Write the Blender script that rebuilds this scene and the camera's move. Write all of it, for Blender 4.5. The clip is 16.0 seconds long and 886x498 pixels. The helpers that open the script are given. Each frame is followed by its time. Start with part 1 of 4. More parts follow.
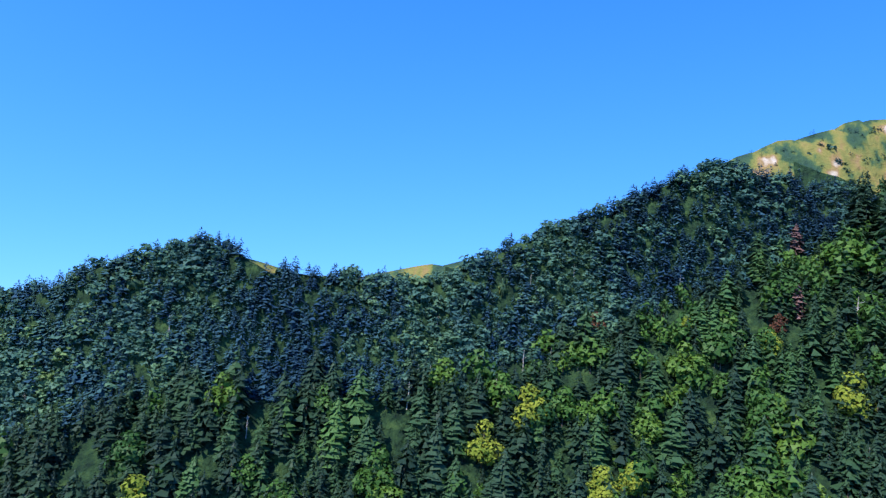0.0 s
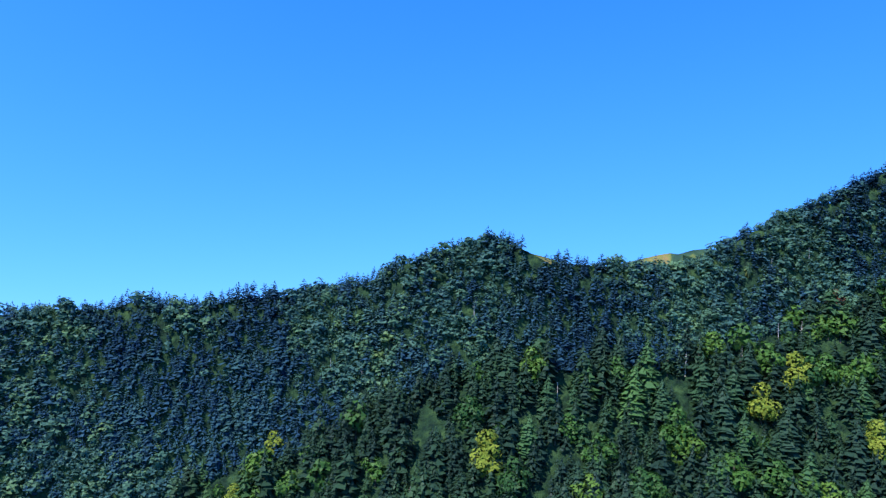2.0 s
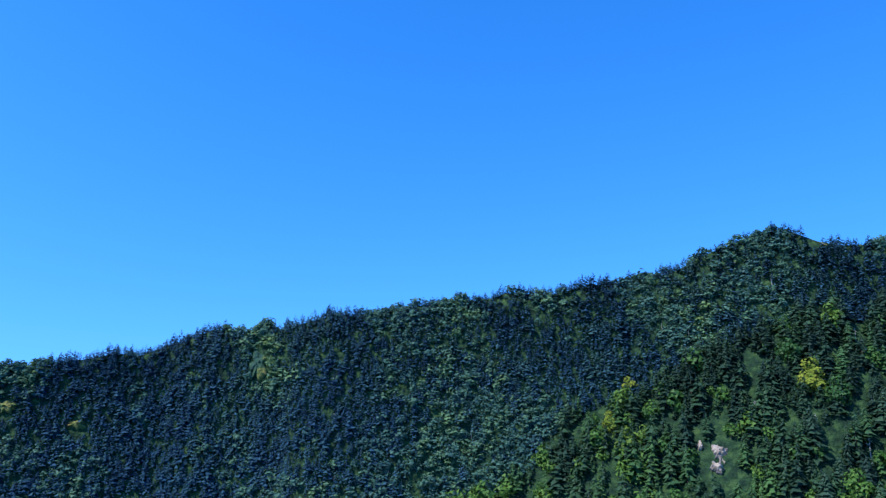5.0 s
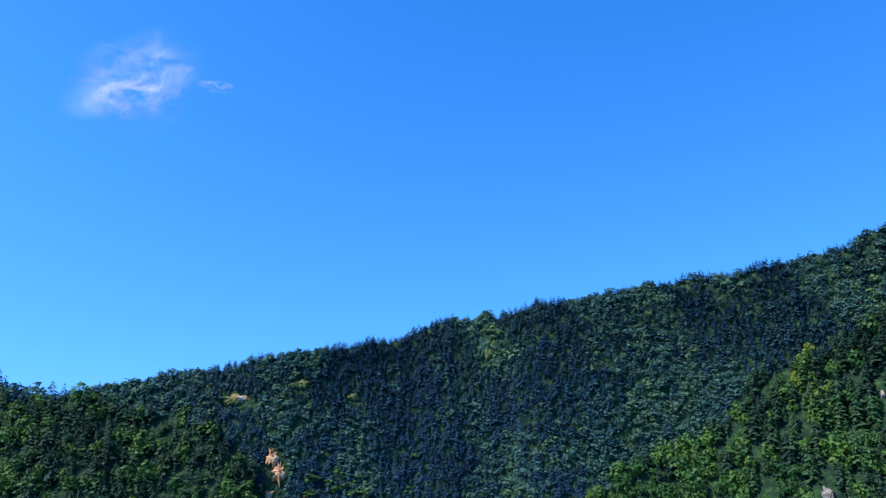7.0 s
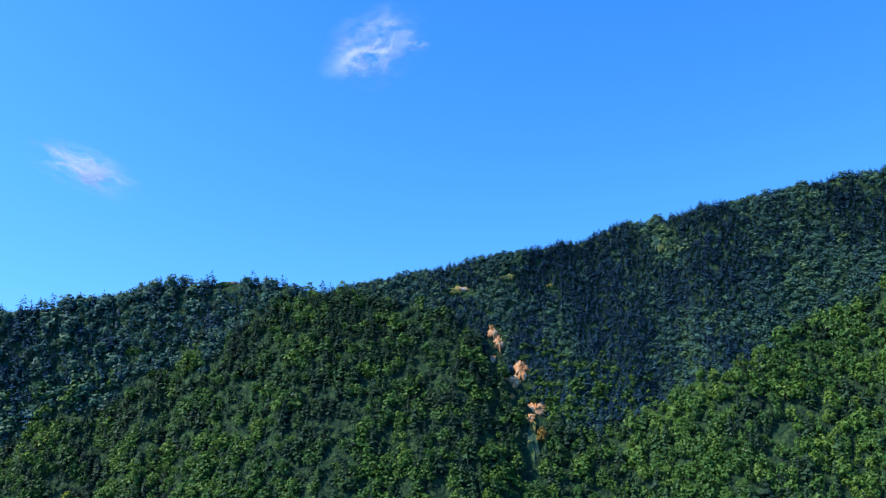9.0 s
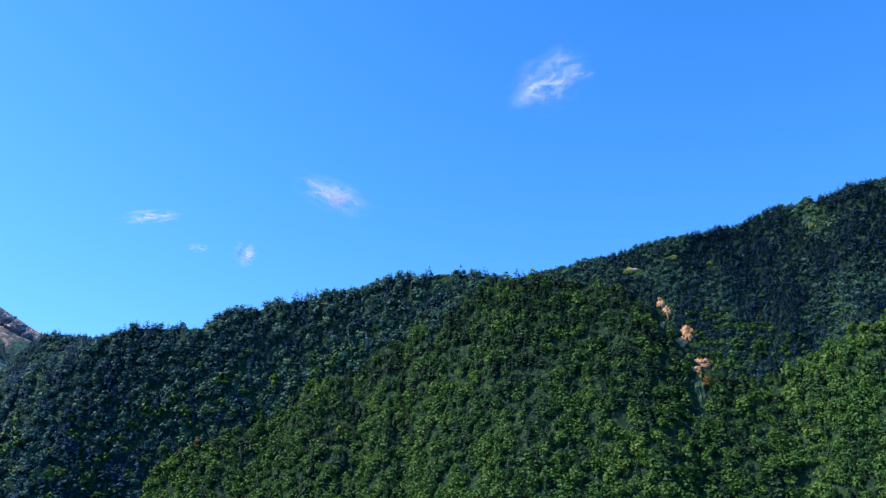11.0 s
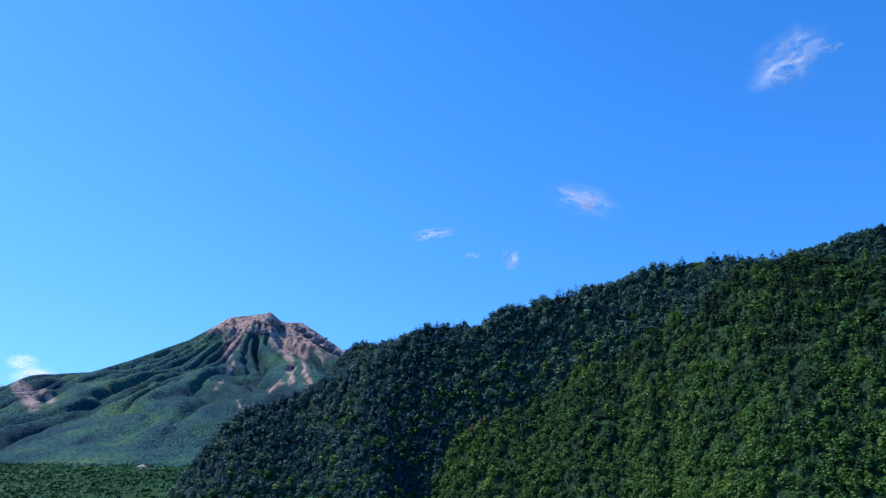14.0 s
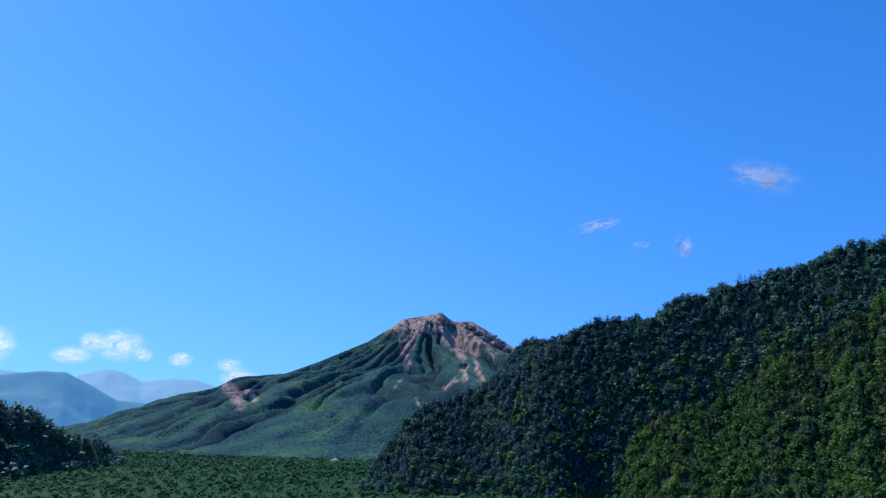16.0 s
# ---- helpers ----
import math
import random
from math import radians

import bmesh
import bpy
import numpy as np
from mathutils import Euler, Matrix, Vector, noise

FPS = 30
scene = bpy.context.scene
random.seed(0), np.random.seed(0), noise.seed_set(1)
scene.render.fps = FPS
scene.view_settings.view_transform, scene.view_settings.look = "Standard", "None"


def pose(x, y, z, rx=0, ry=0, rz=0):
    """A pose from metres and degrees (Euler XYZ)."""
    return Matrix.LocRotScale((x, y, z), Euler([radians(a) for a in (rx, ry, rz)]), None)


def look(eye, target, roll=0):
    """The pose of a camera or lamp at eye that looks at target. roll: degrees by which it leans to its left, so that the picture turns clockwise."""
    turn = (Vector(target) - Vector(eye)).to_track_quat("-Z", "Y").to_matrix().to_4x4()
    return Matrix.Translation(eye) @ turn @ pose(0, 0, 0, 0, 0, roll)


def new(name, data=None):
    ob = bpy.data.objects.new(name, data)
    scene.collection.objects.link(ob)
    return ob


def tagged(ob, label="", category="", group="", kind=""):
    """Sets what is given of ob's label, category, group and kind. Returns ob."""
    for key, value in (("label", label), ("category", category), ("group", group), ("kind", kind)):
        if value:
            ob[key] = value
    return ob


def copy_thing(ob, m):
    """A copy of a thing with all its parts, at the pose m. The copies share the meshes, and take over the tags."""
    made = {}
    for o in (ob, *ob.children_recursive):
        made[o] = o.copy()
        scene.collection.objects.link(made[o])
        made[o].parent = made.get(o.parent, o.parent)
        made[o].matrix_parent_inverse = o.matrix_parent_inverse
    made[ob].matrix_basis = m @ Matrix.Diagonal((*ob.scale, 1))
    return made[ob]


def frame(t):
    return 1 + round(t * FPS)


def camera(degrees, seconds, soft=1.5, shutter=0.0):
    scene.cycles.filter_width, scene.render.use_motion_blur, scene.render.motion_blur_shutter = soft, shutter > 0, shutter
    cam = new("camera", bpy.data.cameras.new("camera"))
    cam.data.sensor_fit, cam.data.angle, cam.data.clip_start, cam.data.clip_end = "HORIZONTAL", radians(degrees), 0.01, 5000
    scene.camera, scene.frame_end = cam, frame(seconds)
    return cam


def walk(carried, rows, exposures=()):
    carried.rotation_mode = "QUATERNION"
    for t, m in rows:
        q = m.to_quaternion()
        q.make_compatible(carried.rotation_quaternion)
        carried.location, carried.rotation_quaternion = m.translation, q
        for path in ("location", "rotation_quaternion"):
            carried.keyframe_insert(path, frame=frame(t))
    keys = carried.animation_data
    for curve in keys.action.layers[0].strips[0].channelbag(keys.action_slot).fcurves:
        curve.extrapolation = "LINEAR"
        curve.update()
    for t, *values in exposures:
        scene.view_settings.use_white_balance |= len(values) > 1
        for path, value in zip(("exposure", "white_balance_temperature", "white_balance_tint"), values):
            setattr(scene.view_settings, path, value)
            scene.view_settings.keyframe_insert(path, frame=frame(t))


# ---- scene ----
cam = camera(66.62, 16.0, soft=1.3)
# seconds, place in metres, yaw, pitch and roll in degrees
PATH = [
    (0, 8.3, 223.5, 113.9, -2.15, 3.35, 5.38),
    (0.5, -1.2, 219.5, 112, -3.14, 3.59, 4.97),
    (1, -9.6, 215.3, 110.2, -4.29, 3.67, 4.66),
    (1.5, -17.8, 210.7, 108.6, -5.45, 3.83, 4.06),
    (2, -25.6, 205, 107.1, -6.72, 3.95, 3.58),
    (2.5, -32.7, 198.3, 104.8, -8.05, 4.49, 3.2),
    (3, -40.1, 190.2, 102, -9.62, 5.19, 2.82),
    (3.5, -46.7, 181.6, 98.2, -11.22, 6.24, 2.38),
    (4, -52.2, 172.5, 93.4, -13.13, 7.6, 2.15),
    (4.5, -55.4, 164.1, 85.4, -15.47, 10.14, 1.93),
    (5, -57.5, 156.2, 81.5, -17.77, 11.02, 1.651),
    (5.5, -59.4, 148, 77.9, -20.04, 11.73, 1.316),
    (6, -62.2, 139.1, 74.2, -22.17, 12.38, 0.931),
    (6.5, -65, 128.1, 71.3, -24.56, 12.61, 0.567),
    (7, -68.3, 114.9, 68.3, -27.04, 12.79, 0.152),
    (7.5, -70.2, 101, 65.6, -29.4, 12.83, -0.233),
    (8, -70.3, 88.2, 61.5, -31.8, 12.47, -0.463),
    (8.5, -69.6, 75.5, 55.7, -34.18, 9.91, -0.548),
    (9, -66, 63, 46.6, -37.03, 8.69, -0.533),
    (9.5, -60.1, 51.9, 33.1, -40.52, 9.81, -0.259),
    (10, -52.9, 39.9, 27.5, -44.05, 10.21, -0.264),
    (10.5, -43, 27.2, 23, -47.727, 10.933, -0.387),
    (11, -31.5, 16.3, 18, -51.562, 11.832, -0.411),
    (11.5, -17.8, 7.6, 12, -55.589, 12.513, -0.371),
    (12, -4.6, 1.6, 4.2, -59.547, 13.148, -0.179),
    (12.5, 0, 0, 0, -63.21, 13.57, -0.14),
    (13, 0, 0, 0, -66.645, 13.534, -0.191),
    (13.5, 0, 0, 0, -69.959, 13.533, -0.251),
    (14, 0, 0, 0, -73.648, 13.53, -0.305),
    (14.5, 0, 0, 0, -77.483, 13.498, -0.444),
    (15, 0, 0, 0, -80.904, 13.476, -0.499),
    (15.5, 0, 0, 0, -84.452, 13.454, -0.596),
    (16, 0, 0, 0, -87.889, 13.359, -0.637),
]
walk(cam, [(t, pose(x, y, z, 90 + p, 0, -w) @ pose(0, 0, 0, 0, 0, r)) for t, x, y, z, w, p, r in PATH],
     exposures=[(0, 0.29, 6750, 11), (3, 0.22, 6250, 10), (7, 0.22, 6500, 10), (9, 0.34, 6850, 10), (11.5, 0.28, 6950, 11), (12.5, 0.15, 6850, 10), (15, -0.13, 6500, 10), (16, -0.26, 6500, 10)])

# ---- world and sun ----
SUN_AZ, SUN_EL = -142.0, 48.0      # degrees clockwise from +y, and above the horizon
world = bpy.data.worlds.new("sky")
scene.world = world
world.use_nodes = True
wn, wl = world.node_tree.nodes, world.node_tree.links
sky = wn.new("ShaderNodeTexSky")
sky.sky_type, sky.sun_disc = "NISHITA", False
sky.sun_elevation, sky.sun_rotation = radians(SUN_EL), radians(SUN_AZ)
sky.altitude, sky.air_density, sky.dust_density, sky.ozone_density = 1500, 1.0, 0.3, 2.5
# the look-up is lifted a little, for the clear mountain air has no pale band over the horizon
place_of = wn.new("ShaderNodeTexCoord")
lift = wn.new("ShaderNodeVectorMath")
lift.operation = "MULTIPLY_ADD"
lift.inputs[1].default_value, lift.inputs[2].default_value = (1, 1, 0.75), (0, 0, 0.20)
unit = wn.new("ShaderNodeVectorMath")
unit.operation = "NORMALIZE"
wl.new(place_of.outputs["Generated"], lift.inputs[0])
wl.new(lift.outputs[0], unit.inputs[0])
wl.new(unit.outputs[0], sky.inputs["Vector"])
# white balance of the clear high air, channel by channel
split, join = wn.new("ShaderNodeSeparateColor"), wn.new("ShaderNodeCombineColor")
wl.new(sky.outputs[0], split.inputs[0])
for k, (gain, power) in enumerate(((0.265, 1.7), (0.89, 1.04), (1.72, 0.95))):
    up, by = wn.new("ShaderNodeMath"), wn.new("ShaderNodeMath")
    up.operation, up.inputs[1].default_value = "POWER", power
    by.operation, by.inputs[1].default_value = "MULTIPLY", gain
    wl.new(split.outputs[k], up.inputs[0])
    wl.new(up.outputs[0], by.inputs[0])
    wl.new(by.outputs[0], join.inputs[k])
wl.new(join.outputs[0], wn["Background"].inputs["Color"])
wn["Background"].inputs["Strength"].default_value = 0.19
sun = new("sun", bpy.data.lights.new("sun", "SUN"))
sun.data.energy, sun.data.angle, sun.data.color = 5.0, radians(0.55), (1.0, 0.95, 0.86)
a, e = radians(SUN_AZ), radians(SUN_EL)
sun.matrix_world = look((0, 0, 900), (-math.sin(a) * math.cos(e), -math.cos(a) * math.cos(e), 900 - math.sin(e)))


# ---- materials ----
def material(name, ramp, scale=0.5, rough=0.9, detail=5.0, bump=0.0, bump_scale=2.0, attr="", rand=0.0, stretch=(1, 1, 1), leafy=0.0, gloss=0.3):
    """Noise-driven colour over a ramp of (position, colour); attr: a per-plant value added to the noise."""
    m = bpy.data.materials.new(name)
    m.use_nodes = True
    n, l = m.node_tree.nodes, m.node_tree.links
    b = n["Principled BSDF"]
    b.inputs["Roughness"].default_value = rough
    b.inputs["Specular IOR Level"].default_value = gloss if leafy else 0.12
    geo = n.new("ShaderNodeNewGeometry")
    mp = n.new("ShaderNodeMapping")
    mp.inputs["Scale"].default_value = stretch
    l.new(geo.outputs["Position"], mp.inputs["Vector"])
    tex = n.new("ShaderNodeTexNoise")
    tex.inputs["Scale"].default_value, tex.inputs["Detail"].default_value = scale, detail
    l.new(mp.outputs[0], tex.inputs["Vector"])
    value = tex.outputs["Fac"]
    if attr or rand:
        src = n.new("ShaderNodeAttribute") if attr else n.new("ShaderNodeObjectInfo")
        if attr:
            src.attribute_name = attr
        mix = n.new("ShaderNodeMath")
        mix.operation, mix.inputs[1].default_value = "MULTIPLY_ADD", 0.55
        l.new(tex.outputs["Fac"], mix.inputs[0])
        sub = n.new("ShaderNodeMath")
        sub.operation, sub.inputs[1].default_value, sub.inputs[2].default_value = "MULTIPLY_ADD", 0.8, -0.18
        l.new(src.outputs["Fac"] if attr else src.outputs["Random"], sub.inputs[0])
        l.new(sub.outputs[0], mix.inputs[2])
        value = mix.outputs[0]
    cr = n.new("ShaderNodeValToRGB")
    el = cr.color_ramp.elements
    while len(el) < len(ramp):
        el.new(0.5)
    for s, (p, c) in zip(el, ramp):
        s.position, s.color = p, (*c, 1)
    l.new(value, cr.inputs[0])
    l.new(cr.outputs[0], b.inputs["Base Color"])
    if leafy:
        thin, mixer = n.new("ShaderNodeBsdfTranslucent"), n.new("ShaderNodeMixShader")
        mixer.inputs[0].default_value = leafy
        l.new(cr.outputs[0], thin.inputs["Color"])
        l.new(b.outputs[0], mixer.inputs[1])
        l.new(thin.outputs[0], mixer.inputs[2])
        l.new(mixer.outputs[0], n["Material Output"].inputs["Surface"])
    if bump:
        t2 = n.new("ShaderNodeTexNoise")
        t2.inputs["Scale"].default_value, t2.inputs["Detail"].default_value = bump_scale, 8
        l.new(geo.outputs["Position"], t2.inputs["Vector"])
        bn = n.new("ShaderNodeBump")
        bn.inputs["Strength"].default_value, bn.inputs["Distance"].default_value = 1.0, bump
        l.new(t2.outputs["Fac"], bn.inputs["Height"])
        l.new(bn.outputs[0], b.inputs["Normal"])
    return m


FIR_RAMP = [(0.1, (0.017, 0.046, 0.033)), (0.45, (0.03, 0.073, 0.041)), (0.75, (0.05, 0.124, 0.044)), (1, (0.082, 0.181, 0.048))]
LEAF_RAMP = [(0.1, (0.030, 0.095, 0.024)), (0.5, (0.066, 0.162, 0.028)), (0.8, (0.108, 0.208, 0.032)), (1, (0.165, 0.24, 0.036))]
FIR = material("fir_needles", FIR_RAMP, 0.04, rough=0.6, attr="tint", leafy=0.26)
# needles farther off: the blue of the haze is put into their base colour
HAZY_FIR = material("hazy_fir_needles", [(0.1, (0.020, 0.060, 0.112)), (0.5, (0.034, 0.096, 0.146)), (0.8, (0.055, 0.138, 0.148)), (1, (0.088, 0.185, 0.128))], 0.03, rough=0.6, attr="tint", leafy=0.22, gloss=0.12)
LEAF = material("beech_leaves", LEAF_RAMP, 0.03, rough=0.6, attr="tint", leafy=0.25)
# leaves farther off, bluer than LEAF to stand in for haze
HAZY_LEAF = material("hazy_leaves", [(0.1, (0.042, 0.114, 0.112)), (0.5, (0.070, 0.166, 0.122)), (0.82, (0.128, 0.238, 0.108)), (1, (0.21, 0.31, 0.09))], 0.03, rough=0.6, attr="tint", leafy=0.25, gloss=0.2)
SCRUB = material("valley_scrub", [(0.1, (0.034, 0.115, 0.050)), (0.45, (0.055, 0.165, 0.060)), (0.8, (0.105, 0.215, 0.060))], 0.02, attr="tint")
BARK = material("bark", [(0.3, (0.06, 0.05, 0.04)), (0.7, (0.16, 0.14, 0.12))], 1.5)
DEADWOOD = material("bleached_dead_wood", [(0.3, (0.28, 0.26, 0.25)), (0.7, (0.5, 0.48, 0.45))], 2.0)
UNDER = material("undergrowth", [(0.34, (0.010, 0.026, 0.017)), (0.5, (0.020, 0.050, 0.023)), (0.68, (0.045, 0.090, 0.032))], 0.6, bump=1.2, bump_scale=0.9, detail=9)
MEADOW = material("alpine_grass", [(0.38, (0.030, 0.070, 0.050)), (0.47, (0.05, 0.10, 0.05)), (0.50, (0.13, 0.16, 0.05)), (0.57, (0.22, 0.20, 0.06)), (0.62, (0.27, 0.18, 0.08)), (0.68, (0.50, 0.42, 0.34))], 0.2, bump=0.9, bump_scale=0.5, detail=12, stretch=(1, 1, 0.7))
SCREE = material("pale_scree", [(0.34, (0.28, 0.13, 0.055)), (0.48, (0.54, 0.27, 0.12)), (0.66, (0.66, 0.46, 0.29))], 0.45, bump=0.5, bump_scale=1.2, detail=10)
CLIFF = material("grey_cliff_rock", [(0.3, (0.12, 0.11, 0.11)), (0.5, (0.34, 0.29, 0.25)), (0.75, (0.52, 0.44, 0.36))], 0.5, bump=0.5, bump_scale=1.0, detail=10)
CRAG = material("dark_crag_rock", [(0.36, (0.14, 0.13, 0.14)), (0.5, (0.27, 0.22, 0.21)), (0.64, (0.44, 0.35, 0.32))], 0.12, bump=3.0, bump_scale=0.25, detail=10)
FIELD = material("valley_marsh", [(0.3, (0.008, 0.040, 0.012)), (0.5, (0.014, 0.060, 0.016)), (0.7, (0.028, 0.082, 0.020))], 0.02, bump=1.0, bump_scale=0.3, detail=9)


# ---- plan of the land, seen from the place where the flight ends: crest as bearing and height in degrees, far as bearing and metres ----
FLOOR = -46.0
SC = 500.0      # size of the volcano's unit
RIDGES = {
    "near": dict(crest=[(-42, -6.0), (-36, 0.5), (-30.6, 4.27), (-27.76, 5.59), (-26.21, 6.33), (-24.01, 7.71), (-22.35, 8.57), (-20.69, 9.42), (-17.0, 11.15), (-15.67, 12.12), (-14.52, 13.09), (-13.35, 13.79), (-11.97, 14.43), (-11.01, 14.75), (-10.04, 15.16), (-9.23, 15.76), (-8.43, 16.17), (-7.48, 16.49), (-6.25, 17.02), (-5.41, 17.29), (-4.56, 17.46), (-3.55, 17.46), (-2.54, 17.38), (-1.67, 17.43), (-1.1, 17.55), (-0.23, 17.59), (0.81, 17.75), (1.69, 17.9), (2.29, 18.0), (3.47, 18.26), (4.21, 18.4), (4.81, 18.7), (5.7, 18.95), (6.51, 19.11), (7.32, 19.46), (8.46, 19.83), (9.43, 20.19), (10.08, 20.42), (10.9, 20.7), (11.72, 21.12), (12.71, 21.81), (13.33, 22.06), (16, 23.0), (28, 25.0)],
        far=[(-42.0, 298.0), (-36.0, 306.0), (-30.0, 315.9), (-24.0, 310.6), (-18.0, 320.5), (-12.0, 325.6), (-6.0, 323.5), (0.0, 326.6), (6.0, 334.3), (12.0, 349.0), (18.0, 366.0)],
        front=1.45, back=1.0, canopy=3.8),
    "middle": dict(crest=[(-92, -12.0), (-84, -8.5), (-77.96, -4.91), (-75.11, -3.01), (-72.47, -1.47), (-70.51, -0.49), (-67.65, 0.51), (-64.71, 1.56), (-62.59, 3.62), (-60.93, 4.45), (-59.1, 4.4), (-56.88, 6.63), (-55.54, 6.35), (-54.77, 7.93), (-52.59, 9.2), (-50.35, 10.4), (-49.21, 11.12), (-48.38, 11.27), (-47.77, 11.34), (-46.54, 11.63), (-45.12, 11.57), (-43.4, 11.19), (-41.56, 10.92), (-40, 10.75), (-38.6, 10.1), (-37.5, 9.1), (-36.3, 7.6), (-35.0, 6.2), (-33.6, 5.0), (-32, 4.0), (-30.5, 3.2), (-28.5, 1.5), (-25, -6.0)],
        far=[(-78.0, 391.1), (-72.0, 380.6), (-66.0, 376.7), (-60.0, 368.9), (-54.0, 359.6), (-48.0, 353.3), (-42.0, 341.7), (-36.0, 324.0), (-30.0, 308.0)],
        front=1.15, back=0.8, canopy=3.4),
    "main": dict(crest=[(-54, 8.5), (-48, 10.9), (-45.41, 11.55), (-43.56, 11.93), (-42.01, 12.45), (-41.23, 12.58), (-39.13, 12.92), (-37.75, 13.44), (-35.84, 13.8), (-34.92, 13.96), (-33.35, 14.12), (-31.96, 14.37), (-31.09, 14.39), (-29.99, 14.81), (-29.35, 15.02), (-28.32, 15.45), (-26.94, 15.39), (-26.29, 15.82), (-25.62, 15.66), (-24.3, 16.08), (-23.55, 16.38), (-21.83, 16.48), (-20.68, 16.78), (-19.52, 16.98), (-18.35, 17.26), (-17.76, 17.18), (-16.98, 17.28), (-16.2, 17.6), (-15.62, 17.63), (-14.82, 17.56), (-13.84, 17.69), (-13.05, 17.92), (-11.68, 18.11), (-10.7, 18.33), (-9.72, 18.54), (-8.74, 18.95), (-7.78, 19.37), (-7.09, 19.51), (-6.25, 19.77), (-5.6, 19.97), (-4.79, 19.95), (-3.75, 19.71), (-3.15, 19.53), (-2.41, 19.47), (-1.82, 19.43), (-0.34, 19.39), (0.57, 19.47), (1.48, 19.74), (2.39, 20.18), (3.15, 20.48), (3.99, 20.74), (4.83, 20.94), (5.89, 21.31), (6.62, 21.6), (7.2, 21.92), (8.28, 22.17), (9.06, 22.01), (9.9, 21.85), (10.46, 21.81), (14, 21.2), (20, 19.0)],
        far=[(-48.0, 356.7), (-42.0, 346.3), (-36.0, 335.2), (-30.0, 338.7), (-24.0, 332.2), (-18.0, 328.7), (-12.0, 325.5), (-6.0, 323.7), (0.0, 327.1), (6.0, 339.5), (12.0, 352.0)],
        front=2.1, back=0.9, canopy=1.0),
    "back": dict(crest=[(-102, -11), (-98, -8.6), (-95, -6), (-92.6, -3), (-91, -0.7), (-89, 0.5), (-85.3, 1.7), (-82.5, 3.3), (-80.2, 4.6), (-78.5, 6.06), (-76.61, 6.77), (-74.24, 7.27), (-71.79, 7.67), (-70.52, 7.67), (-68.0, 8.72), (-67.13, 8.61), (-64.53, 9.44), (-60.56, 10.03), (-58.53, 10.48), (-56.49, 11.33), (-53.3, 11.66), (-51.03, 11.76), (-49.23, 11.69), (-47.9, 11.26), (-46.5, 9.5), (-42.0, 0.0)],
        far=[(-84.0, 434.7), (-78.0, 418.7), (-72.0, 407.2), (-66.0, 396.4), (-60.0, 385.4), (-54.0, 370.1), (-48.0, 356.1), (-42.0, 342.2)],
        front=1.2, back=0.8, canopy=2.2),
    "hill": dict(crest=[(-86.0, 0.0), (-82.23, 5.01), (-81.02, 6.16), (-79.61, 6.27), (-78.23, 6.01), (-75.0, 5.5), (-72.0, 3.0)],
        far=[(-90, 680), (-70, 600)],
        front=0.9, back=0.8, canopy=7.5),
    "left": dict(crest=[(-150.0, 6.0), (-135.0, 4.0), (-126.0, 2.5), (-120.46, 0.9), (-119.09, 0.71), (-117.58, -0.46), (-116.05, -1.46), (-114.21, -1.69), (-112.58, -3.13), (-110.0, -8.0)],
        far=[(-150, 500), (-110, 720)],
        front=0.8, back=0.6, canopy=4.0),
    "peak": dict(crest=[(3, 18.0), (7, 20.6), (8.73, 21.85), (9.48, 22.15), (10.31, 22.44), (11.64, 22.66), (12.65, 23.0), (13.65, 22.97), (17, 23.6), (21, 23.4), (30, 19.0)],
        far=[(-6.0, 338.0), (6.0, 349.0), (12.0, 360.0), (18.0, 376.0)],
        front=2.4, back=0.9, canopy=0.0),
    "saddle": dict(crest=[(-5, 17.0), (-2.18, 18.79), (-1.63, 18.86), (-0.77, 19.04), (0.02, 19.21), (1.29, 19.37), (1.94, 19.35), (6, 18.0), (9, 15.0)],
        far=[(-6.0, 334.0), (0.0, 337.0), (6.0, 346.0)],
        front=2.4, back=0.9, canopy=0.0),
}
# behind a ridge that stands before it the land is steeper
BEFORE = {"main": ("near", "middle"), "peak": ("near", "main"), "saddle": ("near", "main"), "back": ("middle",)}
# woods are grown down to these heights: bearing and degrees
FOOT = [(-84.0, -9.7), (-78.0, -9.7), (-72.0, -9.7), (-66.0, -9.7), (-60.0, -9.2), (-54.0, -9.2), (-48.0, -9.2), (-42.0, -9.2), (-36.0, -8.7), (-30.0, -8.2), (-24.0, -6.7), (-18.0, -5.7), (-12.0, 2.8), (-6.0, 4.8), (0.0, 7.3), (6.0, 9.3), (12.0, 10.8), (18.0, 11.3)]


# grass on the crest: ridge, bearing, height angle, half width and half height in metres
CREST_GRASS = [('main', -3.95, 19.6, 2.6, 1.3)]


def bell(x, y):
    """Smooth lattice noise in -1 to 1."""
    xi, yi = np.floor(x), np.floor(y)
    u, v = x - xi, y - yi
    u, v = u * u * (3 - 2 * u), v * v * (3 - 2 * v)
    def h(i, j):
        s = np.sin(i * 127.1 + j * 311.7) * 43758.5453
        return (s - np.floor(s)) * 2 - 1
    return (h(xi, yi) * (1 - u) + h(xi + 1, yi) * u) * (1 - v) + (h(xi, yi + 1) * (1 - u) + h(xi + 1, yi + 1) * u) * v


def rough(x, y, size, octaves=4):
    return sum(bell(x / size * 2 ** k + 17 * k, y / size * 2 ** k + 5 * k) / 2 ** k for k in range(octaves))


